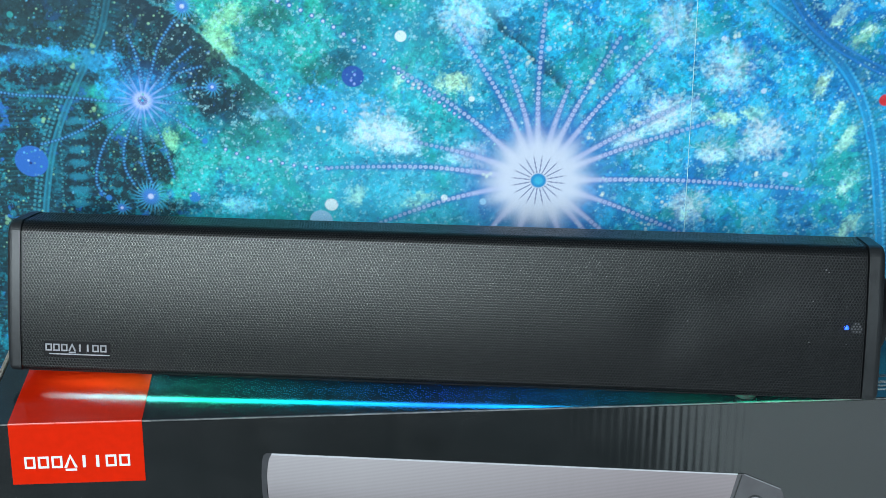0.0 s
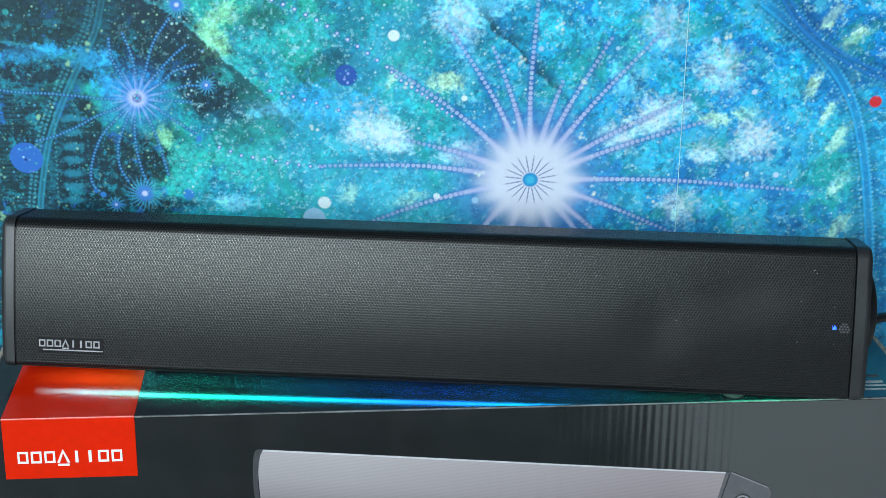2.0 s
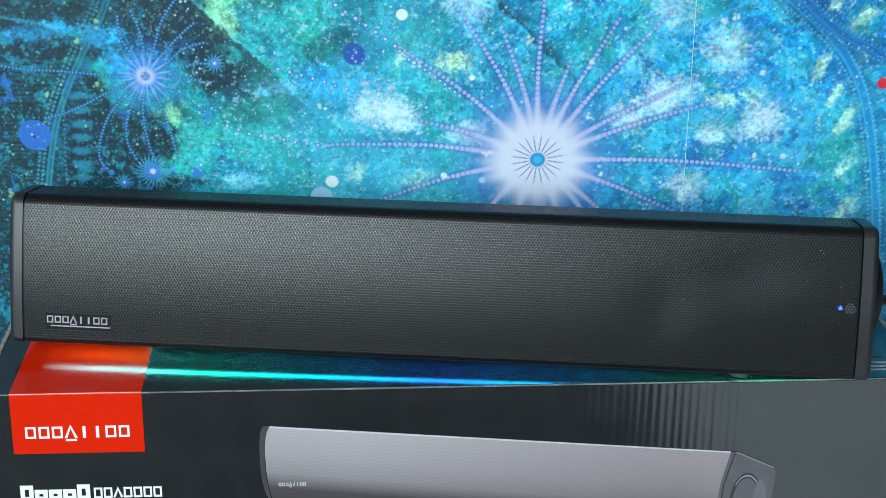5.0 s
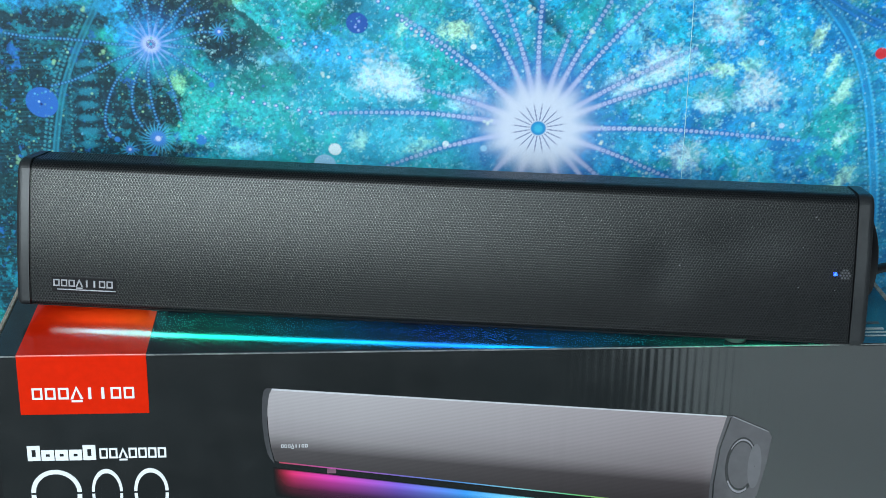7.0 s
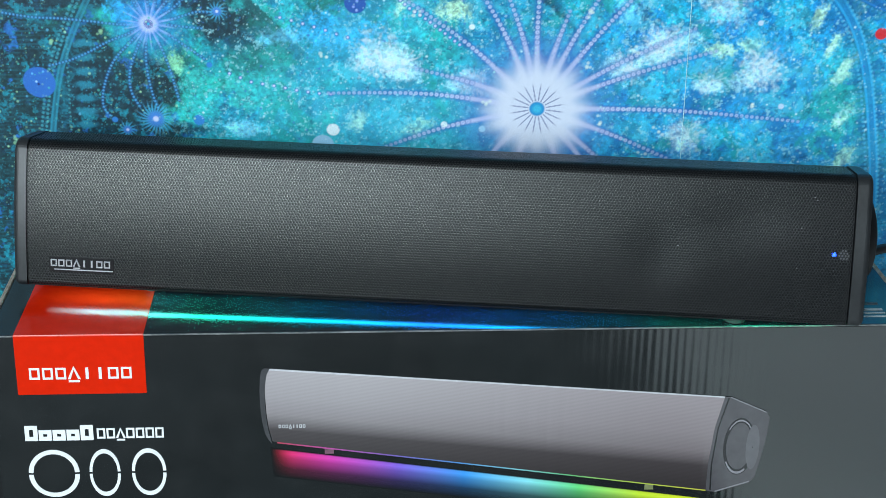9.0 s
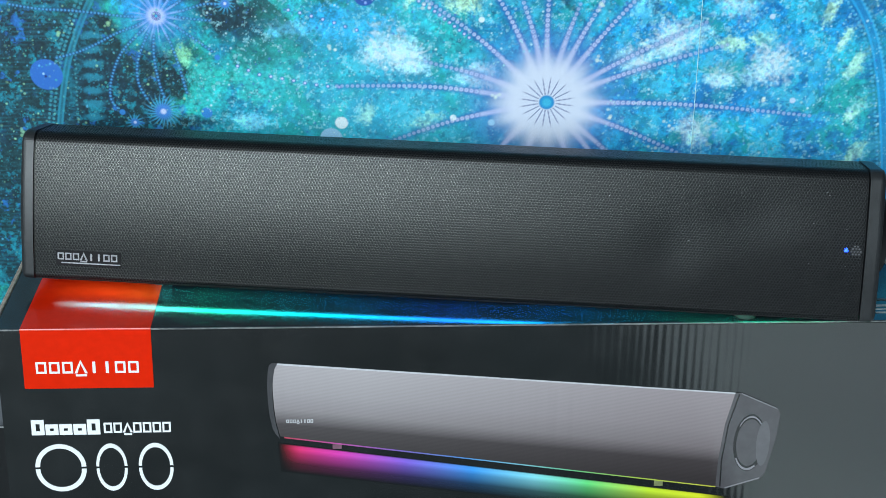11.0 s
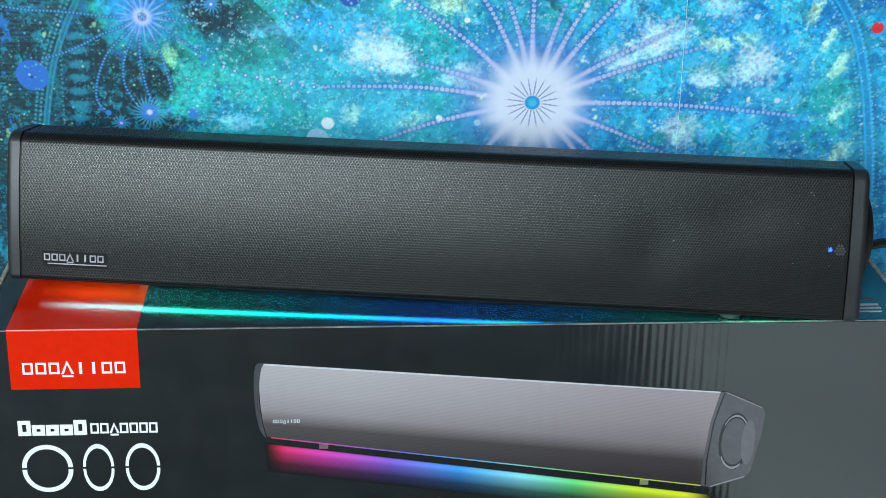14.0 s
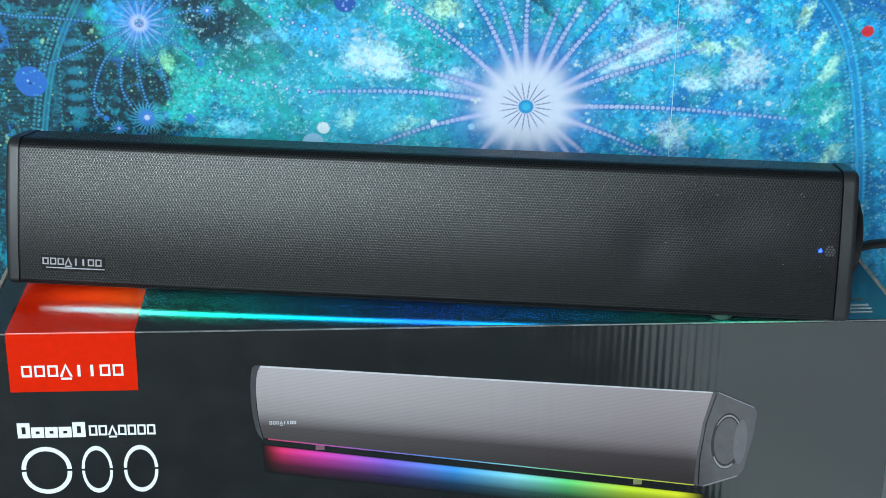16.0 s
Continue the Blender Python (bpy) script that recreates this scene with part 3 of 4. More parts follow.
PRINT, pn, pl, pb = material("poster_print", (0.1, 0.3, 0.4), 0.5, 0.0, 1.36)
pa = pn.new("ShaderNodeAttribute")
pa.attribute_name = "ink"
pmix = pn.new("ShaderNodeMix")
pmix.data_type, pmix.blend_type = "RGBA", "MULTIPLY"
pmix.inputs["Factor"].default_value = 1.0
pl.new(pa.outputs["Color"], pmix.inputs["A"])
pl.new(ramp(pn, pl, noise_node(pn, pl, coords(pn, pl), 2200, 2), [(0.3, grey(0.8)), (0.7, grey(1.0))]), pmix.inputs["B"])
pl.new(pmix.outputs["Result"], pb.inputs["Base Color"])
poster.materials.append(PRINT)
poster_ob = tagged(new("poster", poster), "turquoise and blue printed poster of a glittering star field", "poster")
part("backing", block(-0.040, 0.475, 0.1314, 0.1332, 0.055, 0.306), WHITE, poster_ob, "white paper backing")
part("crease", block(0.33958, 0.33990, 0.1305, 0.1308, 0.14, 0.302), worn("crease_white", (0.42, 0.74, 0.88), 0.4, scale=200, spread=0.5), poster_ob, "fine pale upright crease")

# ---- cardboard box ----
BX0, BX1, BD, BH = -0.0118, 0.4335, 0.124, 0.120
box = tagged(new("cardboard_box"), "dark glossy cardboard product box with a red corner label", "box")
part("body", block(BX0 + 0.0006, BX1 - 0.0006, 0.0012, BD, 0.003, BH - 0.0008, 0.0008), TOP_CARD, box)
part("front_panel", block(BX0, BX1, 0.0, 0.0011, 0.003, BH - 0.0010), FRONT_CARD, box, "dark coated front with faint upright ripples")
part("lid", block(BX0, BX1, 0.0006, BD, BH - 0.0007, BH, 0.0002, 1), TOP_CARD, box, "dark shiny lid")
part("front_fold", block(BX0, BX1, 0.0, 0.0005, BH - 0.0009, BH - 0.0001, 0.0002, 1), FOLD, box, "scuffed pale fold line")
for ex in (BX0 - 0.0026, BX1 + 0.0002):
    part("board_edge", block(ex, ex + 0.0024, 0.0015, BD, BH - 0.003, BH + 0.0004, 0.0005, 1), CARD, box, "raw grey-brown cardboard edge")
TH = -0.00025
label = part("label_front", block(0.0, 0.0605, TH, -0.00002, 0.0892, BH - 0.0002), RED, box, "bright red printed label")
part("label_top", prism([(0.0, 0.0), (0.0605, 0.0), (0.0605, 0.1), (0.0, 0.1)], BH + 0.00005, BH + 0.00025), RED, box, "bright red printed label on the lid").matrix_local = Matrix(((1, 0, 0, 0), (0, 0, 1, 0), (0, 1, 0, 0), (0, 0, 0, 1)))
part("label_fold", block(0.0, 0.0605, TH - 0.0001, 0.0004, BH - 0.0006, BH + 0.0003, 0.0003, 2), worn("red_fold", (0.85, 0.10, 0.06), 0.3, scale=150, spread=0.2), box, "paler red fold")


def frame_mark(a, b, z0, z1, y0, y1, t):
    """A plain hollow rectangle."""
    bm = block(a, b, y0, y1, z0, z0 + t)
    block(a, b, y0, y1, z1 - t, z1, bm=bm)
    block(a, a + t, y0, y1, z0 + t, z1 - t, bm=bm)
    block(b - t, b, y0, y1, z0 + t, z1 - t, bm=bm)
    return bm


def triangle_mark(a, b, z0, z1, y0, y1, t):
    """A plain hollow triangle over a bar."""
    m = (a + b) / 2
    bm = prism([(a, z0), (a + 1.3 * t, z0), (m, z1 - 2 * t), (m, z1)], y0, y1)
    prism([(m, z1), (m, z1 - 2 * t), (b - 1.3 * t, z0), (b, z0)], y0, y1, bm)
    block(a + 0.5 * t, b - 0.5 * t, y0, y1, z0 - 1.6 * t, z0 - 0.6 * t, bm=bm)
    return bm


def word_mark(x0, x1, z0, z1, y0, y1, mat, parent, weight, name="logo_mark"):
    """A row of plain shapes in place of a logo: hollow rectangles, bars and one triangle."""
    w = (x1 - x0) / 8
    for k in range(8):
        a, b = x0 + (k + 0.10) * w, x0 + (k + 0.90) * w
        if k == 3:
            bm = triangle_mark(a - 0.1 * w, b + 0.1 * w, z0, z1 + weight, y0, y1, weight)
        elif k in (4, 5):
            bm = block((a + b) / 2 - weight * 0.7, (a + b) / 2 + weight * 0.7, y0, y1, z0, z1)
        else:
            bm = frame_mark(a, b, z0, z1, y0, y1, weight)
        part(name, bm, mat, parent)


word_mark(0.0054, 0.0546, 0.0972, 0.1032, TH - 0.0002, TH, WHITE, label, 0.0010)

# product line: heavy bars, then lighter bars, then three large split rings
for k in range(5):
    a = 0.0013 + k * 0.0066
    part("heavy_mark", frame_mark(a, a + 0.0061, 0.0643, 0.0724 if k in (0, 4) else 0.0700, TH, -0.00002, 0.0021), WHITE, box)
for k in range(7):
    a, b = 0.0355 + k * 0.00465, 0.0355 + k * 0.00465 + 0.0040
    bm = triangle_mark(a - 0.0004, b + 0.0004, 0.0652, 0.0708, TH, -0.00002, 0.0009) if k == 2 else frame_mark(a, b, 0.0650, 0.0705, TH, -0.00002, 0.0009)
    part("thin_mark", bm, WHITE, box)
for cx, sq in ((0.0137, 0.98), (0.0381, 0.60), (0.0593, 0.67)):
    for turn in (0, 180):
        up = 0.0006 if turn == 0 else -0.0006
        part("ring_mark", arc_band(cx, 0.0462 + up, 0.0101, 0.0124, turn, turn + 180, TH, -0.00002, squash=sq), WHITE, box)

# printed picture of a grey sound bar with a rainbow glow
GREY, gn, gl, gb, gcol = gradient("printed_grey", "Z", [(0.0, (0.060, 0.053, 0.054)), (0.22, (0.082, 0.072, 0.074)), (0.40, (0.29, 0.26, 0.268)), (0.62, (0.38, 0.345, 0.355)), (1.0, (0.46, 0.42, 0.432))], 0.2, 1.7, (0.0723, 0.1180), 0.116)
gx_ = gn.new("ShaderNodeSeparateXYZ")
gl.new(coords(gn, gl), gx_.inputs[0])
gr = gn.new("ShaderNodeMapRange")
gr.inputs["From Min"].default_value, gr.inputs["From Max"].default_value = 0.16, 0.337
gl.new(gx_.outputs["X"], gr.inputs["Value"])
gmul = gn.new("ShaderNodeMix")
gmul.data_type, gmul.blend_type = "RGBA", "MULTIPLY"
gmul.inputs["Factor"].default_value = 1.0
gl.new(gcol, gmul.inputs["A"])
gl.new(ramp(gn, gl, gr.outputs["Result"], [(0.0, grey(1.0)), (1.0, (0.66, 0.61, 0.62))]), gmul.inputs["B"])
lines = gn.new("ShaderNodeTexWave")
lines.bands_direction = "Z"
lines.inputs["Scale"].default_value = 420.0
lean_map = gn.new("ShaderNodeMapping")
lean_map.inputs["Rotation"].default_value = (0, radians(-5.5), 0)
gl.new(coords(gn, gl), lean_map.inputs["Vector"])
gl.new(lean_map.outputs["Vector"], lines.inputs["Vector"])
raster = gn.new("ShaderNodeMix")
raster.data_type, raster.blend_type = "RGBA", "MULTIPLY"
raster.inputs["Factor"].default_value = 1.0
gl.new(gmul.outputs["Result"], raster.inputs["A"])
gl.new(ramp(gn, gl, lines.outputs["Fac"], [(0.2, grey(0.90)), (0.8, grey(1.0))]), raster.inputs["B"])
gl.new(raster.outputs["Result"], gb.inputs["Base Color"])
gbp = gn.new("ShaderNodeBump")
gbp.inputs["Strength"].default_value, gbp.inputs["Distance"].default_value = 0.25, 0.0008
gl.new(noise_node(gn, gl, coords(gn, gl, (1, 1, 0.04)), 190, 1), gbp.inputs["Height"])
gl.new(gbp.outputs["Normal"], gb.inputs["Normal"])
PCAP = worn("printed_cap", (0.080, 0.075, 0.082), 0.2, ior=1.9, scale=20, spread=0.12)
PLINE = worn("printed_line", (0.24, 0.23, 0.25), 0.25, scale=100, spread=0.1)
PDARK = worn("printed_dark", (0.014, 0.014, 0.016), 0.2, ior=1.9, scale=100, spread=0.2)
picture = part("printed_bar", prism([(0.1177, 0.1009), (0.3410, 0.0819), (0.3375, 0.0659), (0.3356, 0.0473), (0.3352, 0.0300), (0.1196, 0.0618), (0.1179, 0.0693), (0.1170, 0.0775), (0.1166, 0.0866), (0.1167, 0.0949)], -0.00020, -0.00002), None, box, "printed picture of a grey sound bar")
picture.data.materials.append(GREY)
part("printed_highlight", prism([(0.1177, 0.1012), (0.3410, 0.0823), (0.3410, 0.0816), (0.1178, 0.1003)], -0.00028, -0.00021), worn("printed_white", (0.55, 0.55, 0.58), 0.3, scale=80, spread=0.1), box, "bright printed top line")
part("printed_left_end", prism([(0.1165, 0.1013), (0.1192, 0.1012), (0.1177, 0.0981), (0.1170, 0.0944), (0.1165, 0.0885), (0.1164, 0.0821), (0.1169, 0.0747), (0.1177, 0.0684), (0.1194, 0.0605), (0.1175, 0.0631), (0.1161, 0.0661), (0.1148, 0.0730), (0.1141, 0.0812), (0.1140, 0.0894), (0.1144, 0.0963), (0.1151, 0.1000)], -0.00030, -0.00021), worn("printed_end_grey", (0.06, 0.06, 0.065), 0.2, ior=1.8, scale=40, spread=0.15), box)
end = part("printed_right_end", prism([(0.3410, 0.0821), (0.3437, 0.0821), (0.3627, 0.0732), (0.3643, 0.0703), (0.3633, 0.0572), (0.3596, 0.0372), (0.3570, 0.0340), (0.3399, 0.0286), (0.3352, 0.0298), (0.3353, 0.0445), (0.3372, 0.0650)], -0.00034, -0.00024), PCAP, box)
part("printed_ridge", prism([(0.3440, 0.0822), (0.3627, 0.0735), (0.3627, 0.0729), (0.3440, 0.0816)], -0.00040, -0.00036), PLINE, end)
part("printed_ridge", prism([(0.3399, 0.0287), (0.3570, 0.0341), (0.3570, 0.0348), (0.3399, 0.0294)], -0.00040, -0.00036), PLINE, end)
part("printed_seam", prism([(0.3426, 0.0814), (0.3434, 0.0814), (0.3393, 0.0650), (0.3374, 0.0445), (0.3378, 0.0299), (0.3371, 0.0299), (0.3367, 0.0445), (0.3386, 0.0650)], -0.00040, -0.00036), PDARK, end)
part("printed_ring", arc_band(0.3502, 0.0545, 0.0131, 0.0160, 0, 360, -0.00040, -0.00036, squash=0.50), PDARK, end)
part("printed_ring", arc_band(0.3502, 0.0545, 0.0140, 0.0149, 40, 140, -0.00046, -0.00042, squash=0.50), PLINE, end)
part("printed_ring", arc_band(0.3502, 0.0545, 0.0142, 0.0155, 215, 300, -0.00046, -0.00042, squash=0.50), PLINE, end)
part("printed_bulge", arc_band(0.3570, 0.0540, 0.0004, 0.0126, 0, 360, -0.00050, -0.00044, squash=0.27), worn("printed_bulge_grey", (0.115, 0.11, 0.12), 0.2, ior=1.9, scale=20, spread=0.1), end)
RAIN = [(0.0, (0.80, 0.03, 0.06)), (0.12, (0.78, 0.06, 0.45)), (0.27, (0.26, 0.14, 0.74)), (0.42, (0.06, 0.36, 0.92)), (0.56, (0.28, 0.80, 0.88)), (0.68, (0.16, 0.78, 0.24)), (0.82, (0.62, 0.84, 0.04)), (1.0, (0.88, 0.82, 0.02))]
GLOW, wn, wl, wb, wcol = gradient("printed_glow", "X", RAIN, 0.17, 2.0, (0.1204, 0.3416))
ws = wn.new("ShaderNodeSeparateXYZ")
wl.new(coords(wn, wl), ws.inputs[0])
lean_z = wn.new("ShaderNodeMath")
lean_z.operation, lean_z.inputs[1].default_value = "MULTIPLY_ADD", 0.1518
wl.new(ws.outputs["X"], lean_z.inputs[0])
wl.new(ws.outputs["Z"], lean_z.inputs[2])
down, start = wn.new("ShaderNodeMapRange"), wn.new("ShaderNodeMapRange")
down.inputs["From Min"].default_value, down.inputs["From Max"].default_value = 0.0607, 0.0761
start.inputs["From Min"].default_value, start.inputs["From Max"].default_value = 0.1184, 0.1299
start.interpolation_type = "SMOOTHSTEP"
wl.new(lean_z.outputs[0], down.inputs["Value"])
wl.new(ws.outputs["X"], start.inputs["Value"])
soft_edge = ramp(wn, wl, down.outputs["Result"], [(0.0, grey(0.0)), (0.35, grey(0.10)), (0.70, grey(0.55)), (0.86, grey(1.0)), (0.95, grey(0.9)), (1.0, grey(0.0))])
both_fade = wn.new("ShaderNodeMix")
both_fade.data_type, both_fade.blend_type = "RGBA", "MULTIPLY"
both_fade.inputs["Factor"].default_value = 1.0
wl.new(soft_edge, both_fade.inputs["A"])
wl.new(ramp(wn, wl, start.outputs["Result"], [(0.0, grey(0.0)), (1.0, grey(1.0))]), both_fade.inputs["B"])
finish = wn.new("ShaderNodeMapRange")
finish.inputs["From Min"].default_value, finish.inputs["From Max"].default_value = 0.3420, 0.3260
finish.interpolation_type = "SMOOTHSTEP"
wl.new(ws.outputs["X"], finish.inputs["Value"])
all_fade = wn.new("ShaderNodeMix")
all_fade.data_type, all_fade.blend_type = "RGBA", "MULTIPLY"
all_fade.inputs["Factor"].default_value = 1.0
wl.new(both_fade.outputs["Result"], all_fade.inputs["A"])
wl.new(ramp(wn, wl, finish.outputs["Result"], [(0.0, grey(0.0)), (1.0, grey(1.0))]), all_fade.inputs["B"])
glow_mix = wn.new("ShaderNodeMix")
glow_mix.data_type = "RGBA"
wl.new(all_fade.outputs["Result"], glow_mix.inputs["Factor"])
glow_mix.inputs["A"].default_value = (0.0065, 0.009, 0.0098, 1)
wl.new(wcol, glow_mix.inputs["B"])
wl.new(glow_mix.outputs["Result"], wb.inputs["Base Color"])
part("printed_glow", prism([(0.1184, 0.0584), (0.3415, 0.0239), (0.3416, 0.0092), (0.1195, 0.0423)], -0.00018, -0.00002), GLOW, box, "printed rainbow glow")
word_mark(0.1225, 0.1358, 0.0691, 0.0709, -0.00032, -0.00022, worn("printed_pale", (0.5, 0.5, 0.52), 0.3), box, 0.00042, "printed_mark")
part("printed_light_line", prism([(0.1216, 0.0615), (0.3352, 0.0300), (0.3353, 0.0294), (0.1216, 0.0608)], -0.00030, -0.00024), gradient("printed_light_line", "X", [(p, tuple(0.55 * q + 0.05 for q in c)) for p, c in RAIN], 0.25, 1.6, (0.12, 0.335))[0], box)
for fx, fz in ((0.1470, 0.0563), (0.3063, 0.0326)):
    part("printed_foot", block(fx - 0.0022, fx + 0.0022, -0.00026, -0.00020, fz - 0.0018, fz + 0.0014), worn("printed_foot", (0.20, 0.10, 0.14) if fx < 0.2 else (0.20, 0.22, 0.10), 0.3), box)
# small grey lines of type on the lid
for k, (x0, x1, y0, y1) in enumerate(((0.4110, 0.4207, 0.0235, 0.0262), (0.4080, 0.4207, 0.0165, 0.0190), (0.4070, 0.4208, 0.0128, 0.0144), (0.4060, 0.4200, 0.0087, 0.0103))):
    bm, x = bmesh.new(), x0
    while x < x1:
        wide = random.uniform(0.0006, 0.0013)
        block(x, min(x + wide, x1), y0, y1 - random.uniform(0, 0.0003), BH + 0.00005, BH + 0.0002, bm=bm)
        x += wide + 0.0003
    part("type_line", bm, worn("type_grey", grey(0.12 if k == 0 else 0.60), 0.5), box)

# ---- sound bar ----
LEN, YAW = 0.3964, -7.84
bar = tagged(new("sound_bar"), "black sound bar with perforated metal grille standing on the box", "speaker")
bar.matrix_world = pose(0.0004, 0.0415, 0.1278, 0, 0, YAW) @ pose(0, 0, 0, 0, 0.43, 0)


def fillet(points, radii, steps=8):
    """A closed outline with rounded corners."""
    out = []
    for k, p in enumerate(points):
        a, b, p = Vector(points[k - 1]), Vector(points[(k + 1) % len(points)]), Vector(p)
        da, db = (a - p).normalized(), (b - p).normalized()
        half = da.angle(db) / 2
        cut = radii[k] / math.tan(half)
        c = p + (da + db).normalized() * (radii[k] / math.sin(half))
        s, e = p + da * cut - c, p + db * cut - c
        turn = s.angle_signed(e)
        for i in range(steps + 1):
            ang = -turn * i / steps
            out.append((c.x + s.x * math.cos(ang) - s.y * math.sin(ang), c.y + s.x * math.sin(ang) + s.y * math.cos(ang)))
    return out


# depth and height of the body's section, from the front foot upwards and back
PROFILE = [(0.0, 0.0), (0.0055, 0.0365), (0.0165, 0.0702), (0.0475, 0.0644), (0.076, 0.0460), (0.076, 0.006), (0.060, 0.0)]
RADII = [0.0025, 0.30, 0.0062, 0.010, 0.006, 0.006, 0.01]
section = fillet(PROFILE, RADII)


def offset_outline(o, d):
    out = []
    n = len(o)
    for k in range(n):
        a, b = Vector(o[k - 1]), Vector(o[(k + 1) % n])
        t = (b - a).normalized()
        out.append((o[k][0] - t.y * d, o[k][1] + t.x * d))
    return out


def shrink(o, d):
    """The outline drawn in towards its middle by about d."""
    k = 1 - d / 0.040
    return [(0.042 + (v - 0.042) * k, 0.032 + (w - 0.032) * k) for v, w in o]


def extrude_section(o, x0, x1, bevel=0.0):
    bm = bmesh.new()
    rings = []
    stations = [(x0, o)]
    if bevel:
        stations = [(x0 + bevel * (1 - math.cos(a)), shrink(o, bevel * (1 - math.sin(a)))) for a in (radians(q) for q in (0, 18, 36, 54, 72, 90))]
    for x, oo in stations + [(x1, o)]:
        rings.append([bm.verts.new((x, v, w)) for v, w in oo])
    for r, s in zip(rings, rings[1:]):
        for k in range(len(r)):
            j = (k + 1) % len(r)
            bm.faces.new((r[k], r[j], s[j], s[k]))
    bm.faces.new(rings[0][::-1])
    bm.faces.new(rings[-1])
    return bm


inner = offset_outline(section, -0.0016)
part("core", extrude_section(inner, 0.0, LEN), CLOTH, bar, "black cloth behind the grille")

# run along the section from the front foot to a little way past the top corner
path = np.array(section[4:], float)
run = np.concatenate(([0], np.cumsum(np.hypot(*np.diff(path, axis=0).T))))
corner = 9 * 2 + 9 - 4
GR_END = run[corner] + 0.0030
PITCH, ROW, HOLE = 0.001453, 0.001258, 0.00054
rows = int(GR_END / ROW)
cols = int(LEN / PITCH)
fv, ff = [], []
for r in range(rows):
    for c in range(cols):
        cu = (c + 0.5 + (0.5 if r % 2 else 0.0)) * PITCH
        cs = (r + 0.5) * ROW
        if cu > LEN - 0.0005:
            continue
        ring = []
        for k in range(8):
            a = k * math.pi / 4
            ox, oz = (round(math.cos(a) * 1.5) and math.copysign(1, math.cos(a)) if abs(math.cos(a)) > 0.1 else 0), (math.copysign(1, math.sin(a)) if abs(math.sin(a)) > 0.1 else 0)
            ring.append((cu + ox * PITCH / 2, cs + oz * ROW / 2, 0.0))
        for k in range(8):
            a = k * math.pi / 4
            ring.append((cu + HOLE * math.cos(a), cs + HOLE * math.sin(a), 0.0))
        for k in range(8):
            a = k * math.pi / 4
            ring.append((cu + HOLE * math.cos(a), cs + HOLE * math.sin(a), -0.00032))
        base = len(fv)
        fv += ring
        for k in range(8):
            j = (k + 1) % 8
            ff.append((base + k, base + j, base + 8 + j, base + 8 + k))
            ff.append((base + 8 + k, base + 8 + j, base + 16 + j, base + 16 + k))
arr = np.array(fv)
# two shallow dents in the sheet, shaped to shade two patches darker
for du, ds, wide, high, deep in ((0.345, 0.048, 0.016, 0.0075, 0.0007), (0.306, 0.030, 0.010, 0.011, 0.0006)):
    arr[:, 2] -= deep * np.exp(-0.5 * (((arr[:, 0] - du) / wide) ** 2 + ((arr[:, 1] - ds) / high) ** 2))
pv, pw = np.interp(arr[:, 1], run, path[:, 0]), np.interp(arr[:, 1], run, path[:, 1])
tv = np.interp(arr[:, 1] + 0.0003, run, path[:, 0]) - np.interp(arr[:, 1] - 0.0003, run, path[:, 0])
tw = np.interp(arr[:, 1] + 0.0003, run, path[:, 1]) - np.interp(arr[:, 1] - 0.0003, run, path[:, 1])
tl = np.hypot(tv, tw) + 1e-12
xyz = np.stack([np.clip(arr[:, 0], 0, LEN), pv - tw / tl * arr[:, 2], pw + tv / tl * arr[:, 2]], -1)
gm = bpy.data.meshes.new("grille")
gm.from_pydata(xyz.tolist(), [], ff)
gm.materials.append(GRILLE)
grille = new("grille", gm)
grille.parent = bar
tagged(grille, "black perforated metal grille with round holes")

# added blocker: keeps the light strip's glow from showing through the lowest holes
part("strip_blocker", block(0.0, LEN, 0.0022, 0.0032, -0.0002, 0.0050), CLOTH, bar, "added black blocker between the light strip and the grille holes")

# smooth top, back and base
shell = bmesh.new()
strip = [(float(np.interp(GR_END - 0.0002, run, path[:, 0])), float(np.interp(GR_END - 0.0002, run, path[:, 1])))]
strip += [tuple(p) for p, s in zip(path.tolist(), run) if s > GR_END]
ra = [shell.verts.new((0.0, v, w)) for v, w in strip]
rb = [shell.verts.new((LEN, v, w)) for v, w in strip]
for k in range(len(strip) - 1):
    shell.faces.new((ra[k], ra[k + 1], rb[k + 1], rb[k]))
part("top_shell", shell, TOP, bar, "smooth satin black top and back", smooth=True)

cap_outline = offset_outline(section, 0.0003)
left_cap = part("end_cap", extrude_section(cap_outline, -0.0068, -0.0004, 0.0026), CAP, bar, "dark grey plastic end cap")
right_bm = extrude_section(cap_outline, -0.0078, -0.0004, 0.0026)
bmesh.ops.transform(right_bm, matrix=Matrix.Translation((LEN, 0, 0)) @ Matrix.Diagonal((-1, 1, 1, 1)), verts=right_bm.verts)
right_cap = part("end_cap", right_bm, CAP, bar, "dark grey plastic end cap")
for side, x in ((1, LEN + 0.0060),):
    bm = bmesh.new()
    rings = []
    for dx, sc in ((0.0, 1.0), (0.004, 0.98), (0.0075, 0.9), (0.009, 0.7), (0.0093, 0.3)):
        rings.append([bm.verts.new((x + side * dx, 0.042 + 0.023 * sc * math.cos(a), 0.030 + 0.021 * sc * math.sin(a))) for a in (2 * math.pi * k / 36 for k in range(36))])
    for r, s in zip(rings, rings[1:]):
        for k in range(36):
            bm.faces.new((r[k], r[(k + 1) % 36], s[(k + 1) % 36], s[k]))
    bm.faces.new(rings[-1])
    part("side_radiator", bm, worn("radiator_black", (0.005, 0.005, 0.006), 0.5, scale=60, spread=0.3), bar, "rounded black bulge on the end", smooth=True)
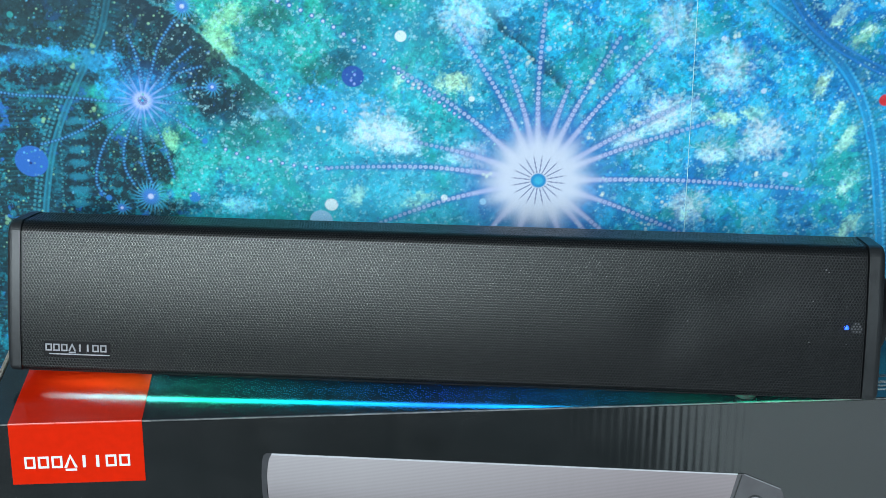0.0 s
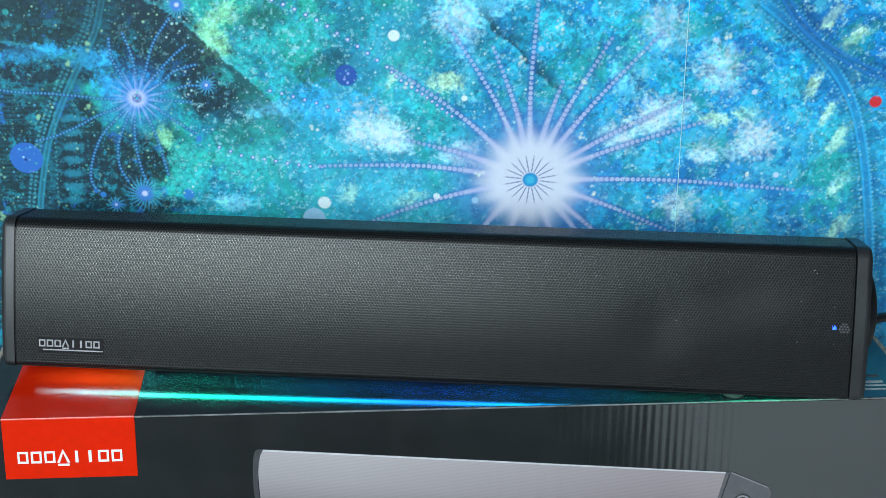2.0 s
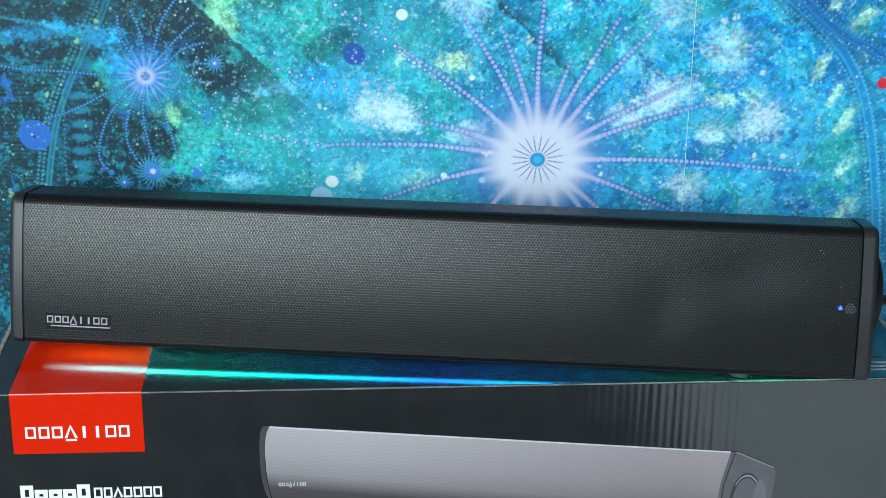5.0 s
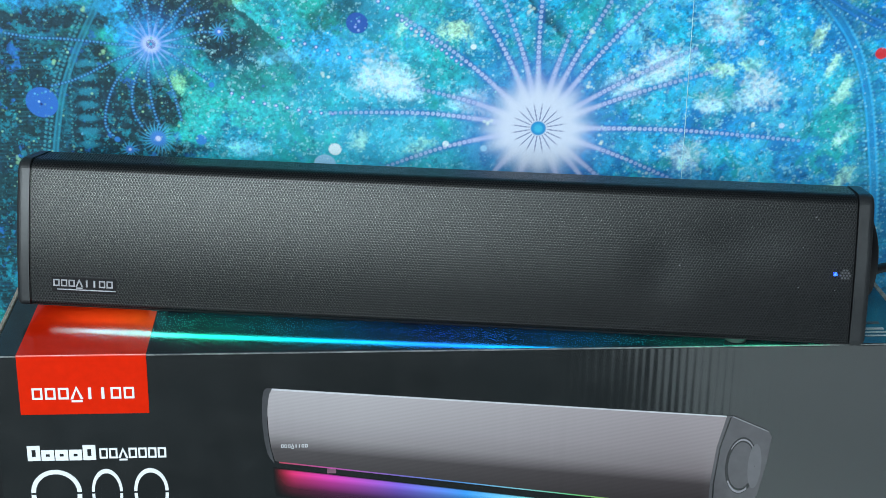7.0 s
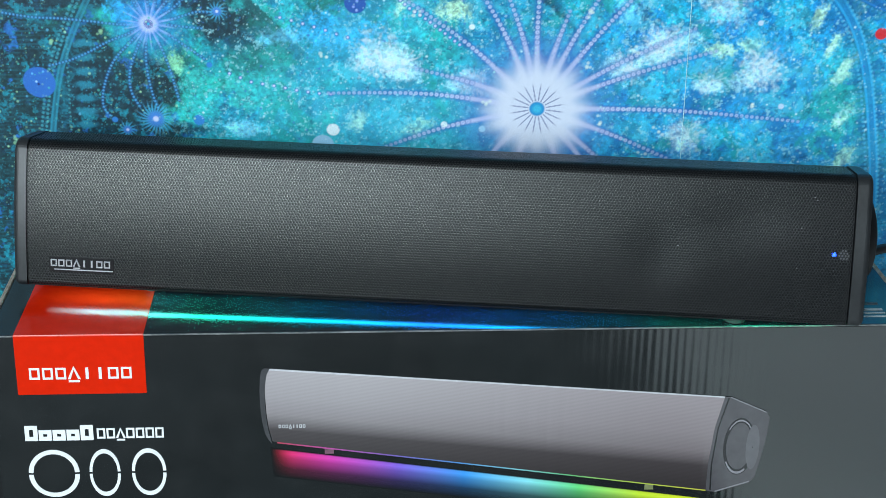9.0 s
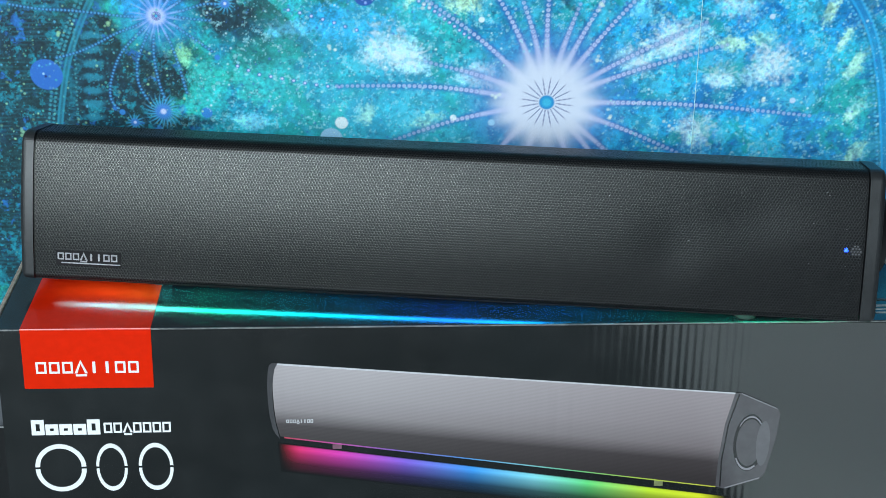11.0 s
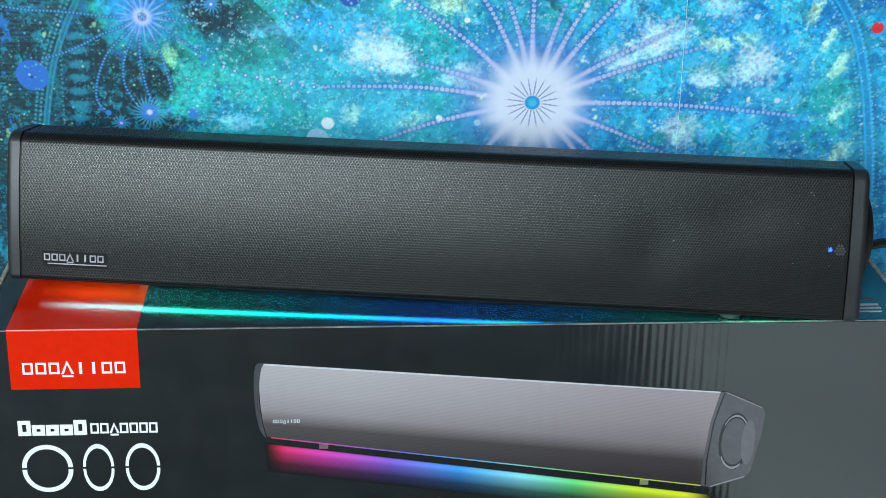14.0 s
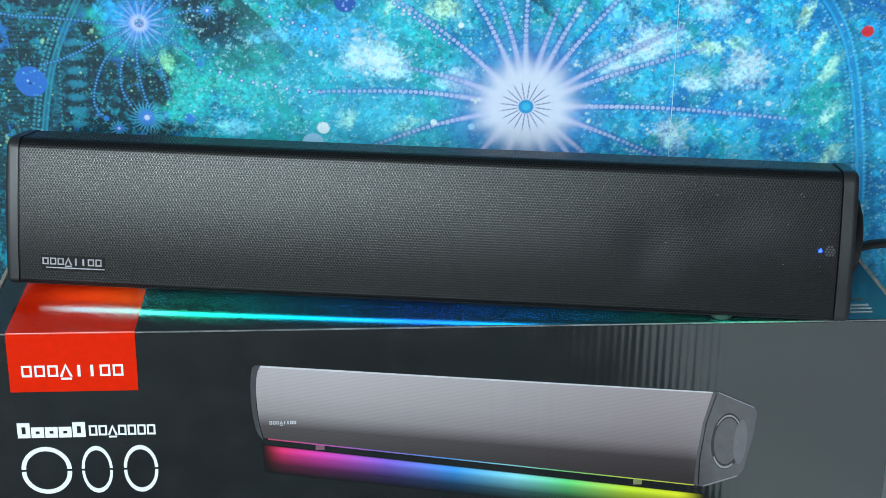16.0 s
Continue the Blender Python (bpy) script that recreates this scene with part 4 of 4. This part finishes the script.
for fu, fv_ in ((0.0570, 0.022), (0.3450, 0.013), (0.0570, 0.058), (0.3450, 0.058)):
    tall = 0.1278 - 0.1203 - fu * math.sin(radians(0.43)) + 0.0010
    bm = bmesh.new()
    bmesh.ops.create_cone(bm, cap_ends=True, segments=28, radius1=0.0052, radius2=0.0058, depth=tall, matrix=Matrix.Translation((fu, fv_, 0.0010 - tall / 2)))
    part("foot", bm, RUBBER, bar, "grey rubber foot")

# light strip along the lower front edge
STRIP, sn, sl, sb, scol = gradient("strip_glow", "X", [(0.0, (0.0, 0.0, 0.0)), (0.07, (0.25, 0.80, 0.85)), (0.13, (0.12, 1.0, 0.90)), (0.20, (0.02, 1.0, 0.62)), (0.34, (0.0, 0.55, 0.75)), (0.50, (0.01, 0.22, 1.0)), (0.66, (0.0, 0.40, 0.9)), (0.80, (0.0, 0.5, 0.30)), (1.0, (0.0, 0.30, 0.12))], 0.4, 1.5, (0.006, 0.392))
sl.new(scol, sb.inputs["Emission Color"])
sb.inputs["Emission Strength"].default_value = 22.0
part("light_strip", block(0.006, 0.390, 0.0036, 0.0064, -0.0003, 0.0012, 0.0002, 1), STRIP, bar, "thin glowing blue-green light strip")

# badge: silver strokes on a small black plate, lying on the grille's slope
badge = part("badge", block(0.0116, 0.0440, -0.0004, 0.0010, 0.0088, 0.0164, 0.0003, 1), CLOTH, bar, "black badge plate with silver strokes")
word_mark(0.0124, 0.0425, 0.0118, 0.0152, -0.0010, -0.0004, SILVER, badge, 0.00055, "badge_mark")
# silver bar standing in for the glint reflected below the strokes
part("badge_mark", block(0.0145, 0.0435, -0.0008, -0.0004, 0.0100, 0.0105), SILVER, badge)
badge.matrix_local = pose(-0.001, 0.00010, -0.001, -8.6, 0, 0)

# status light behind the grille
led_mat, ln, ll_, lb = material("status_glow", (0.05, 0.1, 0.6), 0.4)
lb.inputs["Emission Color"].default_value = (0.01, 0.07, 1.0, 1)
lb.inputs["Emission Strength"].default_value = 4.0
bm = bmesh.new()
bmesh.ops.create_uvsphere(bm, u_segments=12, v_segments=8, radius=0.0012, matrix=Matrix.Translation((0.3878, 0.0068, 0.0338)))
part("status_light", bm, led_mat, bar, "small glowing blue light")

# power cable behind the bar
tagged(mesh_object("cable", tube([(0.398, 0.066, 0.1235), (0.412, 0.073, 0.1232), (0.428, 0.081, 0.1232), (0.444, 0.089, 0.1236), (0.456, 0.094, 0.1225), (0.468, 0.099, 0.117), (0.479, 0.103, 0.106), (0.488, 0.106, 0.088), (0.494, 0.108, 0.06), (0.499, 0.110, 0.025), (0.506, 0.112, 0.0028)], 0.0026), CABLE, smooth=True), "thin black cable leaving the back of the sound bar", "cable")

# pale dust caught on the grille
DUST = worn("pale_dust", (0.24, 0.24, 0.25), 0.8, scale=900, spread=0.3)


def on_grille(w):
    """Depth of the grille's face at that height."""
    return float(np.interp(w, path[: corner - 8, 1], path[: corner - 8, 0]))


for u, w, r in ((0.3145, 0.0349, 0.0005), (0.3772, 0.0597, 0.0005), (0.3784, 0.0585, 0.0004), (0.3718, 0.0456, 0.0004), (0.3708, 0.0270, 0.0004), (0.2764, 0.0537, 0.0003), (0.3376, 0.0577, 0.0003), (0.3879, 0.0265, 0.0003), (0.3873, 0.0436, 0.0003)):
    bm = bmesh.new()
    bmesh.ops.create_icosphere(bm, subdivisions=1, radius=r, matrix=Matrix.Translation((u, on_grille(w) - 0.0001, w)) @ Matrix.Diagonal((1, 0.5, 0.7, 1)))
    part("dust_fleck", bm, DUST, bar)
bm = bmesh.new()
bmesh.ops.create_cone(bm, cap_ends=True, segments=20, radius1=0.0026, radius2=0.0026, depth=0.0004, matrix=Matrix.Translation((0.3925, on_grille(0.0335) + 0.0013, 0.0335)) @ pose(0, 0, 0, 79, 0, 0))
part("sensor_window", bm, worn("sensor_grey", (0.10, 0.10, 0.11), 0.5, scale=400, spread=0.3), bar, "small grey sensor window behind the grille")
